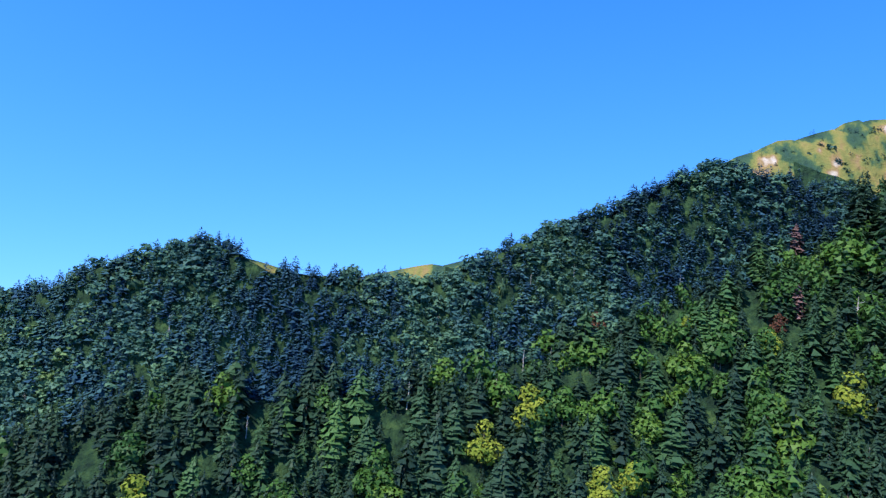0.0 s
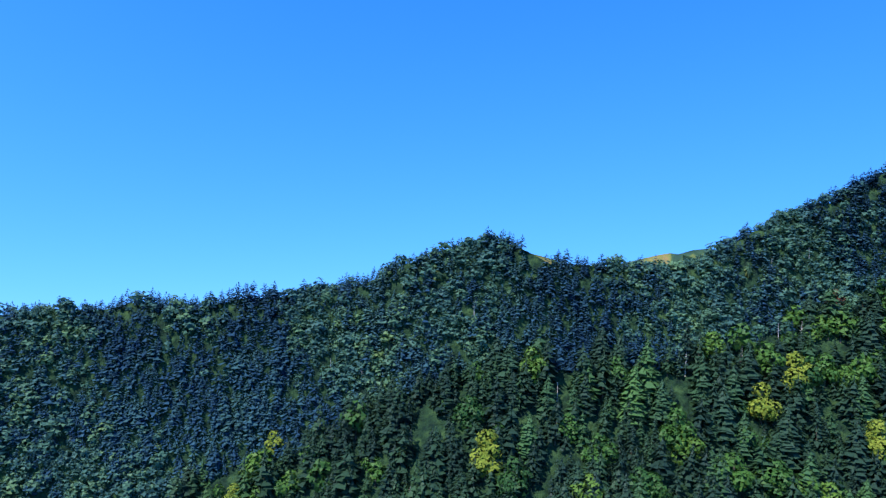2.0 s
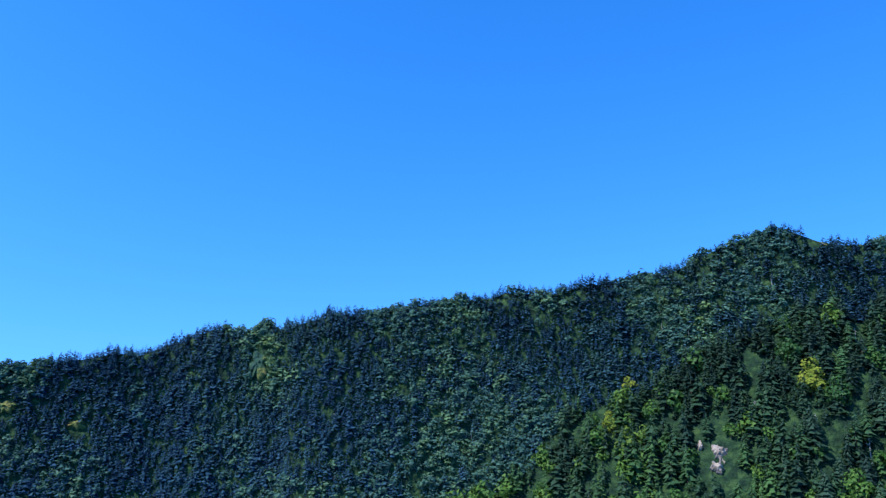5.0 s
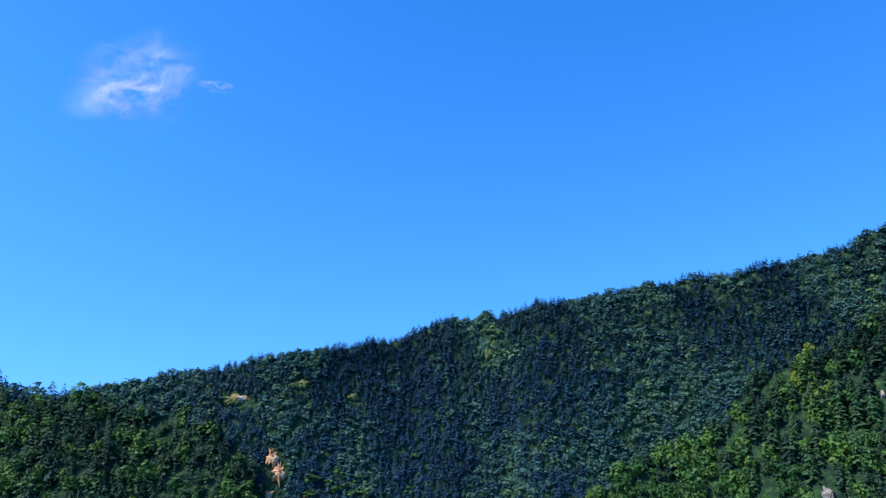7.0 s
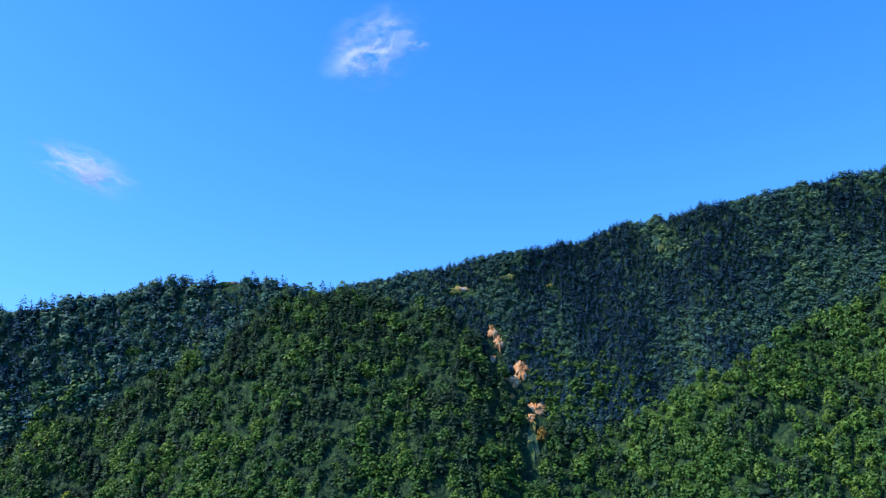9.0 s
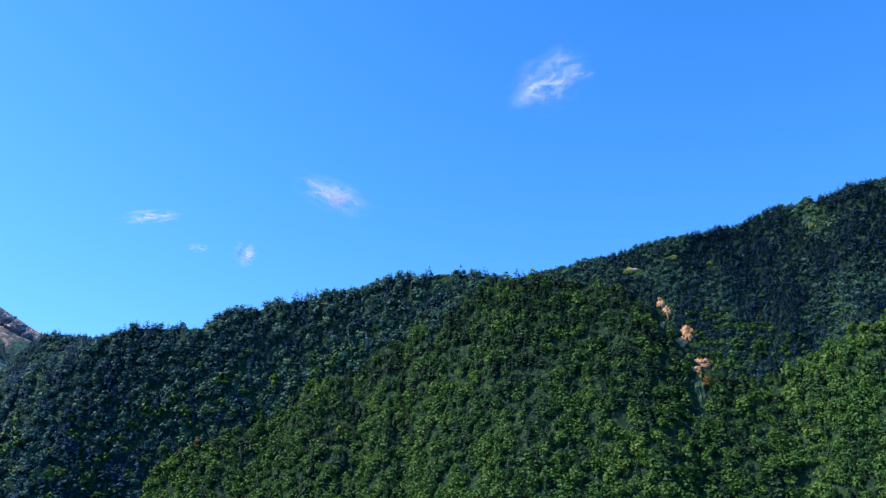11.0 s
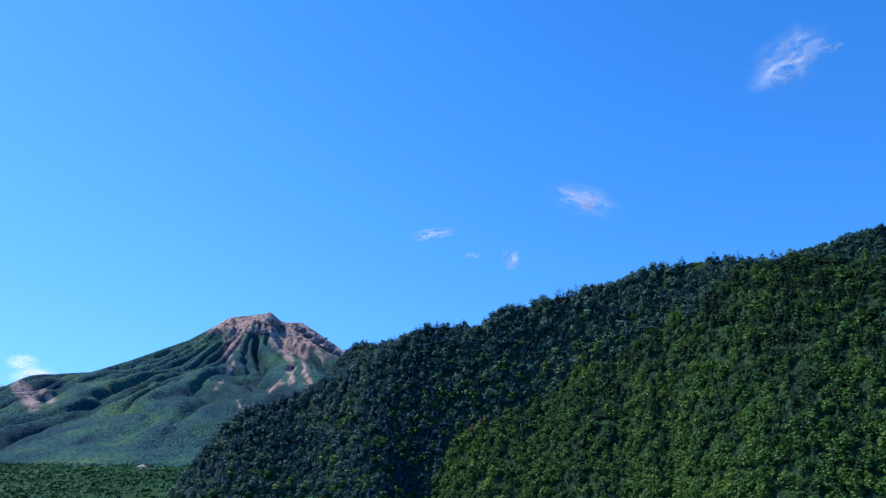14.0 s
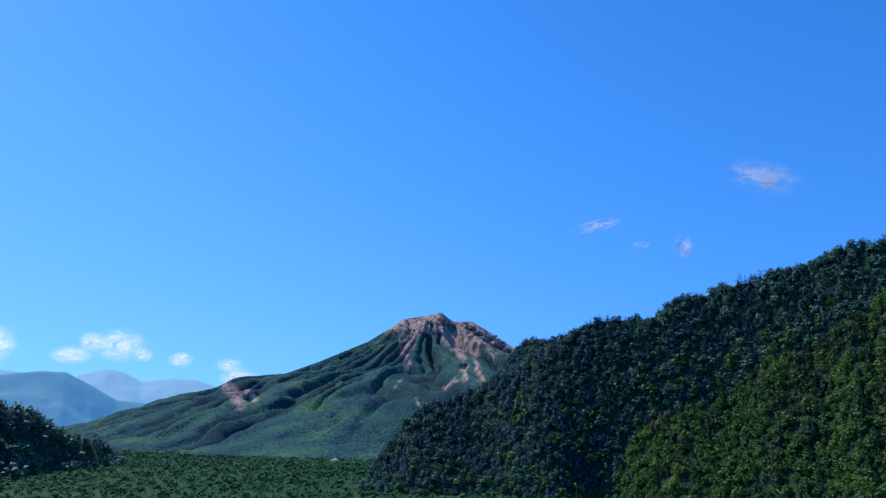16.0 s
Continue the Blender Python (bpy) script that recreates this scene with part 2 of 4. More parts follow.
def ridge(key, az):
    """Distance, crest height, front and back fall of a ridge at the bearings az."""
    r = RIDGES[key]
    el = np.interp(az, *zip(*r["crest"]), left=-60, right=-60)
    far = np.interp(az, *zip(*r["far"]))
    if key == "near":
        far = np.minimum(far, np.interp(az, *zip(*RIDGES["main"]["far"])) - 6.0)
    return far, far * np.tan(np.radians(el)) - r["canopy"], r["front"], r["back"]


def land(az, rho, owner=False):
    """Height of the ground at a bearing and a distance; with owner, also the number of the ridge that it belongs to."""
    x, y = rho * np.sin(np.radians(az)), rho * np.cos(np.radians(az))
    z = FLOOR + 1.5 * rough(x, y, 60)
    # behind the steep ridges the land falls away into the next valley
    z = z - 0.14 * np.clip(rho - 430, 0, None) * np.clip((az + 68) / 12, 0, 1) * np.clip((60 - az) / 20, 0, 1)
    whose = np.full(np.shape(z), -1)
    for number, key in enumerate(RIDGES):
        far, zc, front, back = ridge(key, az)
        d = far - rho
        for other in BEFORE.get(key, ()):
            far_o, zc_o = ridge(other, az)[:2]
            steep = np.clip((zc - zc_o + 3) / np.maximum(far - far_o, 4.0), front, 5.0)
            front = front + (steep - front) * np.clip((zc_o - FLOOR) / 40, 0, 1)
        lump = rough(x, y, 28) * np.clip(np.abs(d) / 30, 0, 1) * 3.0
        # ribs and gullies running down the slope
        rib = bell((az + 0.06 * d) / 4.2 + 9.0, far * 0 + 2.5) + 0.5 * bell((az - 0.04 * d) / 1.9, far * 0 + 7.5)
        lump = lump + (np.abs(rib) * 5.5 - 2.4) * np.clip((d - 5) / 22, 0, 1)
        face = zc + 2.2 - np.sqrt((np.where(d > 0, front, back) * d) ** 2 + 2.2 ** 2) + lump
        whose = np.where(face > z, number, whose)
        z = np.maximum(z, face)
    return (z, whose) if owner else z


def spot(key, az, el, loose=False):
    """The place on a ridge's front under the line of sight at that bearing and height."""
    rho = np.arange(180.0, 460.0, 0.2)
    z, own = land(np.full(rho.shape, az), rho, True)
    hit = np.nonzero((z >= rho * math.tan(radians(el))) & ((own == list(RIDGES).index(key)) | loose))[0]
    k = hit[0] if len(hit) else int(np.argmin(np.abs(rho - float(ridge(key, az)[0]))))
    return Vector((rho[k] * math.sin(radians(az)), rho[k] * math.cos(radians(az)), z[k] if len(hit) < 2 else max(min(z[k], rho[k] * math.tan(radians(el))), z[k] - 3)))


# ---- mesh helpers ----
def mesh_of(name, verts, faces, mats, index=None, tint=None, smooth=False):
    """A mesh from arrays: verts (n, 3), faces (m, 3 or 4)."""
    me = bpy.data.meshes.new(name)
    verts, faces = np.asarray(verts, np.float32), np.asarray(faces, np.int32)
    k = faces.shape[1]
    me.vertices.add(len(verts))
    me.vertices.foreach_set("co", verts.ravel())
    me.loops.add(faces.size)
    me.loops.foreach_set("vertex_index", faces.ravel())
    me.polygons.add(len(faces))
    me.polygons.foreach_set("loop_start", np.arange(len(faces), dtype=np.int32) * k)
    for m in mats:
        me.materials.append(m)
    if index is not None:
        me.polygons.foreach_set("material_index", np.asarray(index, np.int32))
    if tint is not None:
        at = me.attributes.new("tint", "FLOAT", "FACE")
        at.data.foreach_set("value", np.asarray(tint, np.float32))
    me.polygons.foreach_set("use_smooth", np.full(len(faces), smooth))
    me.update(calc_edges=True)
    return me


def sheet(nu, nv):
    i = np.arange((nu - 1) * (nv - 1))
    q = i // (nv - 1) * nv + i % (nv - 1)
    return np.stack([q, q + nv, q + nv + 1, q + 1], 1)


# ---- the ground: one sheet out to the horizon ----
AZ = np.concatenate([np.arange(-180, -126, 4.0), np.arange(-126, 34, 0.4), np.arange(34, 181, 4.0)])
RHO = np.concatenate([[1, 15, 40], np.arange(70, 190, 6.0), np.arange(190, 400, 2.2), np.arange(402, 1000, 11), np.geomspace(1010, 4800, 40)])
gaz, grho = np.meshgrid(AZ, RHO, indexing="ij")
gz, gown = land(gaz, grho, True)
gx, gy = grho * np.sin(np.radians(gaz)), grho * np.cos(np.radians(gaz))
faces = sheet(len(AZ), len(RHO))[:, ::-1]
flat = (gz < FLOOR + 6).ravel()[faces].all(1)
NUMBER = {k: i for i, k in enumerate(RIDGES)}
grass = (gown == NUMBER["peak"]) | (gown == NUMBER["saddle"])
for key, A, E, w, h in CREST_GRASS:
    far = ridge(key, gaz)[0]
    grass |= (gown == NUMBER[key]) & (np.abs(gaz - A) * radians(1) * far < w) & (far - grho < 2 * h) & (far - grho > -6)
idx = np.where(flat, 1, np.where(grass.ravel()[faces].all(1), 2, 0))
ground = new("ground", mesh_of("ground", np.stack([gx, gy, gz], -1).reshape(-1, 3), faces, [UNDER, FIELD, MEADOW], idx, smooth=True))
tagged(ground, "steep forest floor and flat green marshy valley bottom", "ground", kind="structure")


# ---- the volcano ----
def volcano_gullies(dx, dy):
    """Depth of the large and the small gullies, 0 to 1, and how strongly they cut in."""
    u, th = np.hypot(dx, dy) / SC, np.arctan2(dx, dy)
    bend = th + 0.10 * rough(dx, dy, 0.3 * SC, 4)
    cut = np.abs(2 * ((bend * 2.9 + 0.2) % 1) - 1)
    fine = np.abs(2 * ((bend * 8.6 + 0.3 * rough(dx, dy, 0.15 * SC, 3)) % 1) - 1)
    env = np.clip((u - 0.12) / 0.25, 0, 1) * np.clip((1.55 - u) / 0.5, 0, 1)
    return np.clip((cut - 0.35) / 0.65, 0, 1), np.clip((fine - 0.3) / 0.7, 0, 1), env


def volcano_height(x, y):
    s = radians(-88.4)
    cx, cy = 3.0 * SC * math.sin(s), 3.0 * SC * math.cos(s)
    dx, dy = x - cx, y - cy
    r, th = np.hypot(dx, dy), np.arctan2(dx, dy)
    u = r / SC
    lobe = 1 + 0.10 * np.sin(3 * th + 1.0) * np.clip(u / 0.5, 0, 1)
    h = np.interp(u * lobe, [0, 0.05, 0.11, 0.16, 0.21, 0.29, 0.43, 0.54, 0.66, 0.83, 1.03, 1.2, 1.42, 1.7, 1.95],
                  [0.395, 0.385, 0.385, 0.365, 0.335, 0.290, 0.220, 0.172, 0.145, 0.120, 0.066, 0.012, -0.062, -0.098, -0.125]) * SC
    cut, fine, env = volcano_gullies(dx, dy)
    h = h - (0.046 * cut ** 1.3 + 0.030 * fine ** 1.5) * env * SC
    crag = (rough(x, y, 0.07 * SC, 6) * 0.010 + (0.3 - np.abs(rough(x, y, 0.04 * SC, 4))) * 0.010) * SC * np.clip((0.46 - u) / 0.3, 0, 1)
    # an eroded hollow in the left spur
    hx, hy = 2.60 * SC * math.sin(radians(-103.9)), 2.60 * SC * math.cos(radians(-103.9))
    h = h - 0.055 * SC * np.exp(-((x - hx) ** 2 + (y - hy) ** 2) / (0.085 * SC) ** 2)
    return h + crag + rough(x, y, 0.12 * SC, 5) * 0.007 * SC


vaz, vrho = np.meshgrid(np.arange(-126, -74, 0.12), np.arange(1.10, 3.4, 0.0100) * SC, indexing="ij")
vx, vy = vrho * np.sin(np.radians(vaz)), vrho * np.cos(np.radians(vaz))
vz = volcano_height(vx, vy)
# the summit's outline: bearing and height in degrees
OUTLINE = [(-101, 2.6), (-98.5, 3.49), (-94.2, 5.27), (-92.2, 6.5), (-91.3, 7.1), (-89.3, 7.4), (-88.6, 7.5), (-88.1, 7.65), (-87.5, 7.15), (-87.0, 6.85), (-85.5, 6.85), (-84.3, 6.1), (-82.2, 4.7), (-78, 2.5)]
slope = vz / vrho
top = slope.max(axis=1, keepdims=True)
want = np.tan(np.radians(np.interp(vaz, *zip(*OUTLINE)) + 0.35)) - top
want = want * np.clip((vaz + 106) / 6, 0, 1)
vz = vz + want * vrho * np.clip(slope / np.maximum(top, 0.01), 0, 1.2) ** 2


def volcano_material():
    m = bpy.data.materials.new("volcano_slopes")
    m.use_nodes = True
    n, l = m.node_tree.nodes, m.node_tree.links
    b = n["Principled BSDF"]
    b.inputs["Roughness"].default_value = 0.95
    b.inputs["Specular IOR Level"].default_value = 0.1
    geo, sep = n.new("ShaderNodeNewGeometry"), n.new("ShaderNodeSeparateXYZ")
    l.new(geo.outputs["Position"], sep.inputs[0])

    def noise_of(scale, detail=8.0, stretch=None):
        t = n.new("ShaderNodeTexNoise")
        t.inputs["Scale"].default_value, t.inputs["Detail"].default_value = scale, detail
        src = geo.outputs["Position"]
        if stretch:
            mp = n.new("ShaderNodeMapping")
            mp.inputs["Scale"].default_value = stretch
            l.new(src, mp.inputs["Vector"])
            src = mp.outputs[0]
        l.new(src, t.inputs["Vector"])
        return t.outputs["Fac"]

    def ramp(value, stops):
        c = n.new("ShaderNodeValToRGB")
        el = c.color_ramp.elements
        while len(el) < len(stops):
            el.new(0.5)
        for s, (p, col) in zip(el, stops):
            s.position, s.color = p, (*col, 1)
        l.new(value, c.inputs[0])
        return c.outputs[0]

    def math_of(op, a, b2, c2=None):
        q = n.new("ShaderNodeMath")
        q.operation = op
        for k, val in enumerate((a, b2, c2)):
            if val is None:
                continue
            if isinstance(val, (int, float)):
                q.inputs[k].default_value = val
            else:
                l.new(val, q.inputs[k])
        return q.outputs[0]

    def mixed(f, a, b2):
        q = n.new("ShaderNodeMix")
        q.data_type = "RGBA"
        l.new(f, q.inputs["Factor"])
        l.new(a, q.inputs["A"])
        l.new(b2, q.inputs["B"])
        return q.outputs["Result"]

    # the slope greens lean to blue: distance haze mixed into the colour
    green = ramp(noise_of(0.018, 10), [(0.34, (0.019, 0.066, 0.090)), (0.46, (0.031, 0.102, 0.104)), (0.58, (0.046, 0.130, 0.098)), (0.70, (0.10, 0.18, 0.080))])
    rock = ramp(noise_of(0.085, 12, (1, 1, 0.45)), [(0.36, (0.07, 0.06, 0.065)), (0.42, (0.21, 0.16, 0.155)), (0.50, (0.42, 0.29, 0.25)), (0.58, (0.56, 0.42, 0.37)), (0.66, (0.26, 0.25, 0.13))])
    f = n.new("ShaderNodeAttribute")
    f.attribute_name = "bare"
    fleck = n.new("ShaderNodeMix")
    fleck.data_type, fleck.blend_type = "RGBA", "MULTIPLY"
    fleck.inputs["Factor"].default_value = 1.0
    l.new(green, fleck.inputs["A"])
    l.new(ramp(noise_of(0.22, 6), [(0.36, (0.5, 0.56, 0.62)), (0.5, (1, 1, 1)), (0.66, (1.35, 1.35, 1.2))]), fleck.inputs["B"])
    green = fleck.outputs["Result"]
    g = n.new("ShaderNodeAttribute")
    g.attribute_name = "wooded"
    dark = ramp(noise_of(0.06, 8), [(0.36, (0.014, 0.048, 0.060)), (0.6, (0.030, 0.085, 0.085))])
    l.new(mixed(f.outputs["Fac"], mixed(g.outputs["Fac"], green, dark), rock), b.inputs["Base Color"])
    bn = n.new("ShaderNodeBump")
    bn.inputs["Strength"].default_value, bn.inputs["Distance"].default_value = 1.0, 7.0
    l.new(noise_of(0.33, 8), bn.inputs["Height"])
    l.new(bn.outputs[0], b.inputs["Normal"])
    return m


# scree runs on the volcano: bearing and height at the top and at the bottom, half width, all in degrees
RUNS = [(-90.32, 7.16, -91.06, 5.55, 0.78), (-91.06, 5.55, -91.29, 4.45, 0.48), (-90.77, 4.03, -91.01, 3.03, 0.24), (-91.41, 2.53, -92.15, 1.71, 0.17), (-88.59, 7.08, -87.03, 5.38, 0.69),
        (-87.03, 5.38, -86.09, 4.02, 0.38), (-86.09, 4.02, -86.21, 2.6, 0.38), (-86.85, 2.35, -87.87, 1.69, 0.24), (-86.86, 6.4, -85.32, 4.69, 0.6), (-85.4, 4.69, -85.07, 3.18, 0.31),
        (-85.07, 3.18, -84.73, 2.25, 0.41), (-84.28, 5.03, -83.61, 4.01, 0.24), (-85.83, 5.88, -84.28, 4.94, 0.21), (-90.21, 0.8, -90.07, 0.47, 0.17), (-105.4, 1.75, -104.3, 0.75, 0.62), (-103.9, 1.5, -103.3, 0.9, 0.42)]


def volcano_bare(x, y, z):
    """How bare of plants the volcano is, 0 to 1: its top and the scree runs."""
    az, el = np.degrees(np.arctan2(x, y)), np.degrees(np.arctan2(z, np.hypot(x, y)))
    wob = 0.9 * rough(x, y, 55, 4)
    low = np.interp(az, [-92, -88.5, -86.5, -84, -82], [6.1, 6.1, 5.7, 5.1, 4.7])
    bare = np.clip((el + 0.7 * wob - low) / 0.5, 0, 1)
    for a0, e0, a1, e1, w in RUNS:
        t = np.clip(((az - a0) * (a1 - a0) + (el - e0) * (e1 - e0)) / ((a1 - a0) ** 2 + (e1 - e0) ** 2), 0, 1)
        d = np.hypot(az - a0 - t * (a1 - a0), el - e0 - t * (e1 - e0)) + 0.16 * rough(x, y, 22, 4)
        bare = np.maximum(bare, np.clip(1.6 - d / (w * 0.62), 0, 1))
    return bare * (vis_side(x, y))


def vis_side(x, y):
    return (np.hypot(x, y) < 3.08 * SC) * 1.0


VOLC = volcano_material()
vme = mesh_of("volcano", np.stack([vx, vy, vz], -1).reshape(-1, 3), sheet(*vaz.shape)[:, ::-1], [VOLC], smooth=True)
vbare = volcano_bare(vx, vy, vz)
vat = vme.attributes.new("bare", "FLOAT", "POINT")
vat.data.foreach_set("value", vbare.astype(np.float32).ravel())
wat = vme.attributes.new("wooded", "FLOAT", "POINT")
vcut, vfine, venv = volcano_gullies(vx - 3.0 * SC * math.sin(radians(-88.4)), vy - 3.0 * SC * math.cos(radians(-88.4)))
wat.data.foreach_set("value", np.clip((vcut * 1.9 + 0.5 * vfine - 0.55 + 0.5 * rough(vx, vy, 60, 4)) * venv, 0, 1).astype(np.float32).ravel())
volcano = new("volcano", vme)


def on_volcano(az, el):
    """The place on the volcano's near side at that bearing and height."""
    k = int(np.argmin(np.abs(vaz[:, 0] - az)))
    run = vz[k] / vrho[k]
    run = run[:int(np.argmax(run)) + 1]
    hit = int(np.argmax(run >= min(math.tan(radians(el)), run[-1])))
    return vx[k, hit], vy[k, hit], vz[k, hit]


rr = random.Random(41)
for az, el, size in ((-87.9, 7.25, 0.0406), (-85.66, 6.48, 0.0343), (-84.97, 6.05, 0.0379), (-84.28, 5.71, 0.0361), (-83.42, 5.19, 0.0325), (-82.65, 4.79, 0.0226), 
                     (-88.59, 6.37, 0.0253), (-89.62, 6.43, 0.0217), (-87.21, 6.83, 0.0253)):
    bm = bmesh.new()
    bmesh.ops.create_icosphere(bm, subdivisions=3, radius=1.0)
    x, y, z = on_volcano(az, el)
    off = Vector((rr.uniform(0, 90), rr.uniform(0, 90), 0))
    for v in bm.verts:
        k = 1 + 0.75 * noise.fractal(v.co * 1.5 + off, 0.9, 2.2, 5) + 0.35 * abs(noise.noise(v.co * 2.6 + off))
        v.co = Vector((v.co.x * k * 1.1, v.co.y * k * 1.1, v.co.z * k * 0.7)) * (size * SC * 0.66) + Vector((x, y, z - 0.26 * size * SC))
    me = bpy.data.meshes.new("crag")
    bm.to_mesh(me)
    bm.free()
    me.materials.append(CRAG)
    new("crag", me).parent = volcano
tagged(volcano, "volcano with bare pink-brown rocky summit and green gullied slopes", "mountain")


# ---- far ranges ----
# the ranges' haze is a bluish emission in their own material
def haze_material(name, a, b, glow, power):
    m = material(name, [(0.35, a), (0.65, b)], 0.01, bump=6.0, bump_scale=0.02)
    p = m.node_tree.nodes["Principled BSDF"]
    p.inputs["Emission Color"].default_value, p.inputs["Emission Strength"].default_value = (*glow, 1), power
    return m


def far_range(name, label, crest, dist, fall, mat):
    az = np.arange(crest[0][0], crest[-1][0] + 0.01, 0.15)
    rho = np.linspace(dist - 0.30 * dist, dist + 0.12 * dist, 50)
    A, R = np.meshgrid(az, rho, indexing="ij")
    zc = dist * np.tan(np.radians(np.interp(A, *zip(*crest))))
    x, y = R * np.sin(np.radians(A)), R * np.cos(np.radians(A))
    d = np.abs(dist - R)
    z = zc - fall * d + rough(x, y, dist * 0.05, 5) * dist * 0.008 * np.clip(d / (0.05 * dist), 0.15, 1)
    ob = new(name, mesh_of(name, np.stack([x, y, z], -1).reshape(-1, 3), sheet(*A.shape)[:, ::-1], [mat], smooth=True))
    return tagged(ob, label, "mountain", kind="structure")


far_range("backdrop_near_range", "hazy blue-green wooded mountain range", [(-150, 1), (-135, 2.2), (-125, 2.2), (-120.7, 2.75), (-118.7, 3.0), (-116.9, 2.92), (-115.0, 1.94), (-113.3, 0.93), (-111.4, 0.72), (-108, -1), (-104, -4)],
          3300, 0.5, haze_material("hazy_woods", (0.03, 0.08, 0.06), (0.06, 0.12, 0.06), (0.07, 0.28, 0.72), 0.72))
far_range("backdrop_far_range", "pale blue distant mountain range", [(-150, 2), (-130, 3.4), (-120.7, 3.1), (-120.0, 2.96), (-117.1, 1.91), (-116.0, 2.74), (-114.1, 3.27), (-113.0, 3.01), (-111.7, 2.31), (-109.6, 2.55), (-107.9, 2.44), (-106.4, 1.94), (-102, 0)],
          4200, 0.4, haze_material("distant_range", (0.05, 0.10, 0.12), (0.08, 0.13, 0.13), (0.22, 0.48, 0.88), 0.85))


# ---- trees ----
def conifer_shape(boughs, rng, wide=0.25):
    """Drooping fans of needles in a loose spiral round the stem, one metre high."""
    V, T = [], []
    for i in range(boughs):
        h = 0.05 + 0.92 * (i / boughs) ** 0.85 + rng.uniform(-0.05, 0.05)
        r = (wide * (1 - min(1, max(0, h)) ** 1.9) ** 0.85 + 0.018) * rng.uniform(0.5, 1.25)
        a = 2.39996 * i + rng.uniform(-0.5, 0.5)
        c, s = math.cos(a), math.sin(a)
        inner = r * rng.uniform(0.05, 0.45)
        w, drop = (r - inner * 0.6) * rng.uniform(0.28, 0.5), r * rng.uniform(0.05, 0.5)
        o = len(V)
        if i % 3:
            V += [(c * inner, s * inner, h + 0.03), (c * r - s * w, s * r + c * w, h - drop), (c * r + s * w, s * r - c * w, h - drop * rng.uniform(0.7, 1.3))]
        else:
            V += [(c * r, s * r, h - drop), (c * inner + s * w, s * inner - c * w, h + 0.02), (c * inner - s * w, s * inner + c * w, h + 0.02)]
        T.append((o, o + 1, o + 2))
    o = len(V)
    V += [(0.025, 0, 0.88), (-0.012, 0.022, 0.88), (-0.012, -0.022, 0.88), (0, 0, 1.03)]
    T += [(o, o + 1, o + 3), (o + 1, o + 2, o + 3), (o + 2, o, o + 3)]
    return np.array(V), np.array(T)


def broadleaf_shape(leaves, rng, wide=0.36, low=0.22, leaf=0.1):
    """A crown of leafy lobes, one metre high."""
    lobes = []
    for k in range(8):
        a, u = 2.4 * k + rng.uniform(-0.4, 0.4), rng.uniform(0.35, 1.0)
        lobes.append((math.cos(a) * wide * 0.62 * u, math.sin(a) * wide * 0.62 * u, low + 0.14 + (0.95 - low - 0.34) * rng.random() * (1.15 - 0.5 * u), rng.uniform(0.42, 0.6) * wide))
    lobes.append((0, 0, 0.76, 0.5 * wide))
    V, T = [], []
    for i in range(leaves):
        x, y, z, r = lobes[i % len(lobes)]
        d = Vector((rng.gauss(0, 1), rng.gauss(0, 1), rng.gauss(0.45, 1))).normalized()
        p = Vector((x, y, z)) + d * r * rng.uniform(0.82, 1.08)
        nrm = (d + Vector((rng.gauss(0, 0.28), rng.gauss(0, 0.28), rng.gauss(0.15, 0.28)))).normalized()
        u = nrm.orthogonal().normalized()
        u.rotate(Matrix.Rotation(rng.uniform(0, 6.3), 3, nrm))
        v, sz = nrm.cross(u), leaf * rng.uniform(0.75, 1.35)
        o = len(V)
        V += [p + u * sz, p - u * sz * 0.6 + v * sz * 0.8, p - u * sz * 0.6 - v * sz * 0.8]
        T.append((o, o + 1, o + 2))
    return np.array([tuple(q) for q in V]), np.array(T)


def trunk_shape(r, h, sides=4):
    V = [(r * k * math.cos(2 * math.pi * i / sides), r * k * math.sin(2 * math.pi * i / sides), z) for k, z in ((1, -0.15), (0.55, h)) for i in range(sides)]
    T = [t for i in range(sides) for t in ((i, (i + 1) % sides, sides + i), ((i + 1) % sides, sides + (i + 1) % sides, sides + i))]
    return np.array(V), np.array(T)


rng = random.Random(7)
NEAR_FIR = [conifer_shape(112, rng, rng.uniform(0.22, 0.32)) for k in range(8)]
MID_FIR = [conifer_shape(60, rng, rng.uniform(0.21, 0.30)) for k in range(6)]
NEAR_LEAF = [broadleaf_shape(138, rng, 0.45, 0.12, 0.084) for k in range(6)]
MID_LEAF = [broadleaf_shape(150, rng, 0.46, 0.1, 0.082) for k in range(8)]
MAIN_FIR = [conifer_shape(44, rng, rng.uniform(0.24, 0.34)) for k in range(8)]
MAIN_LEAF = [broadleaf_shape(60, rng, 0.46, 0.06, 0.122) for k in range(8)]
BACK_FIR = [conifer_shape(36, rng, rng.uniform(0.24, 0.34)) for k in range(6)]
BACK_LEAF = [broadleaf_shape(66, rng, 0.46, 0.06, 0.118) for k in range(6)]
TINY_FIR = [conifer_shape(12, rng, 0.3) for k in range(3)]
TINY_LEAF = [broadleaf_shape(12, rng, 0.46, 0.0, 0.24) for k in range(4)]
TRUNK = trunk_shape(0.018, 0.55)


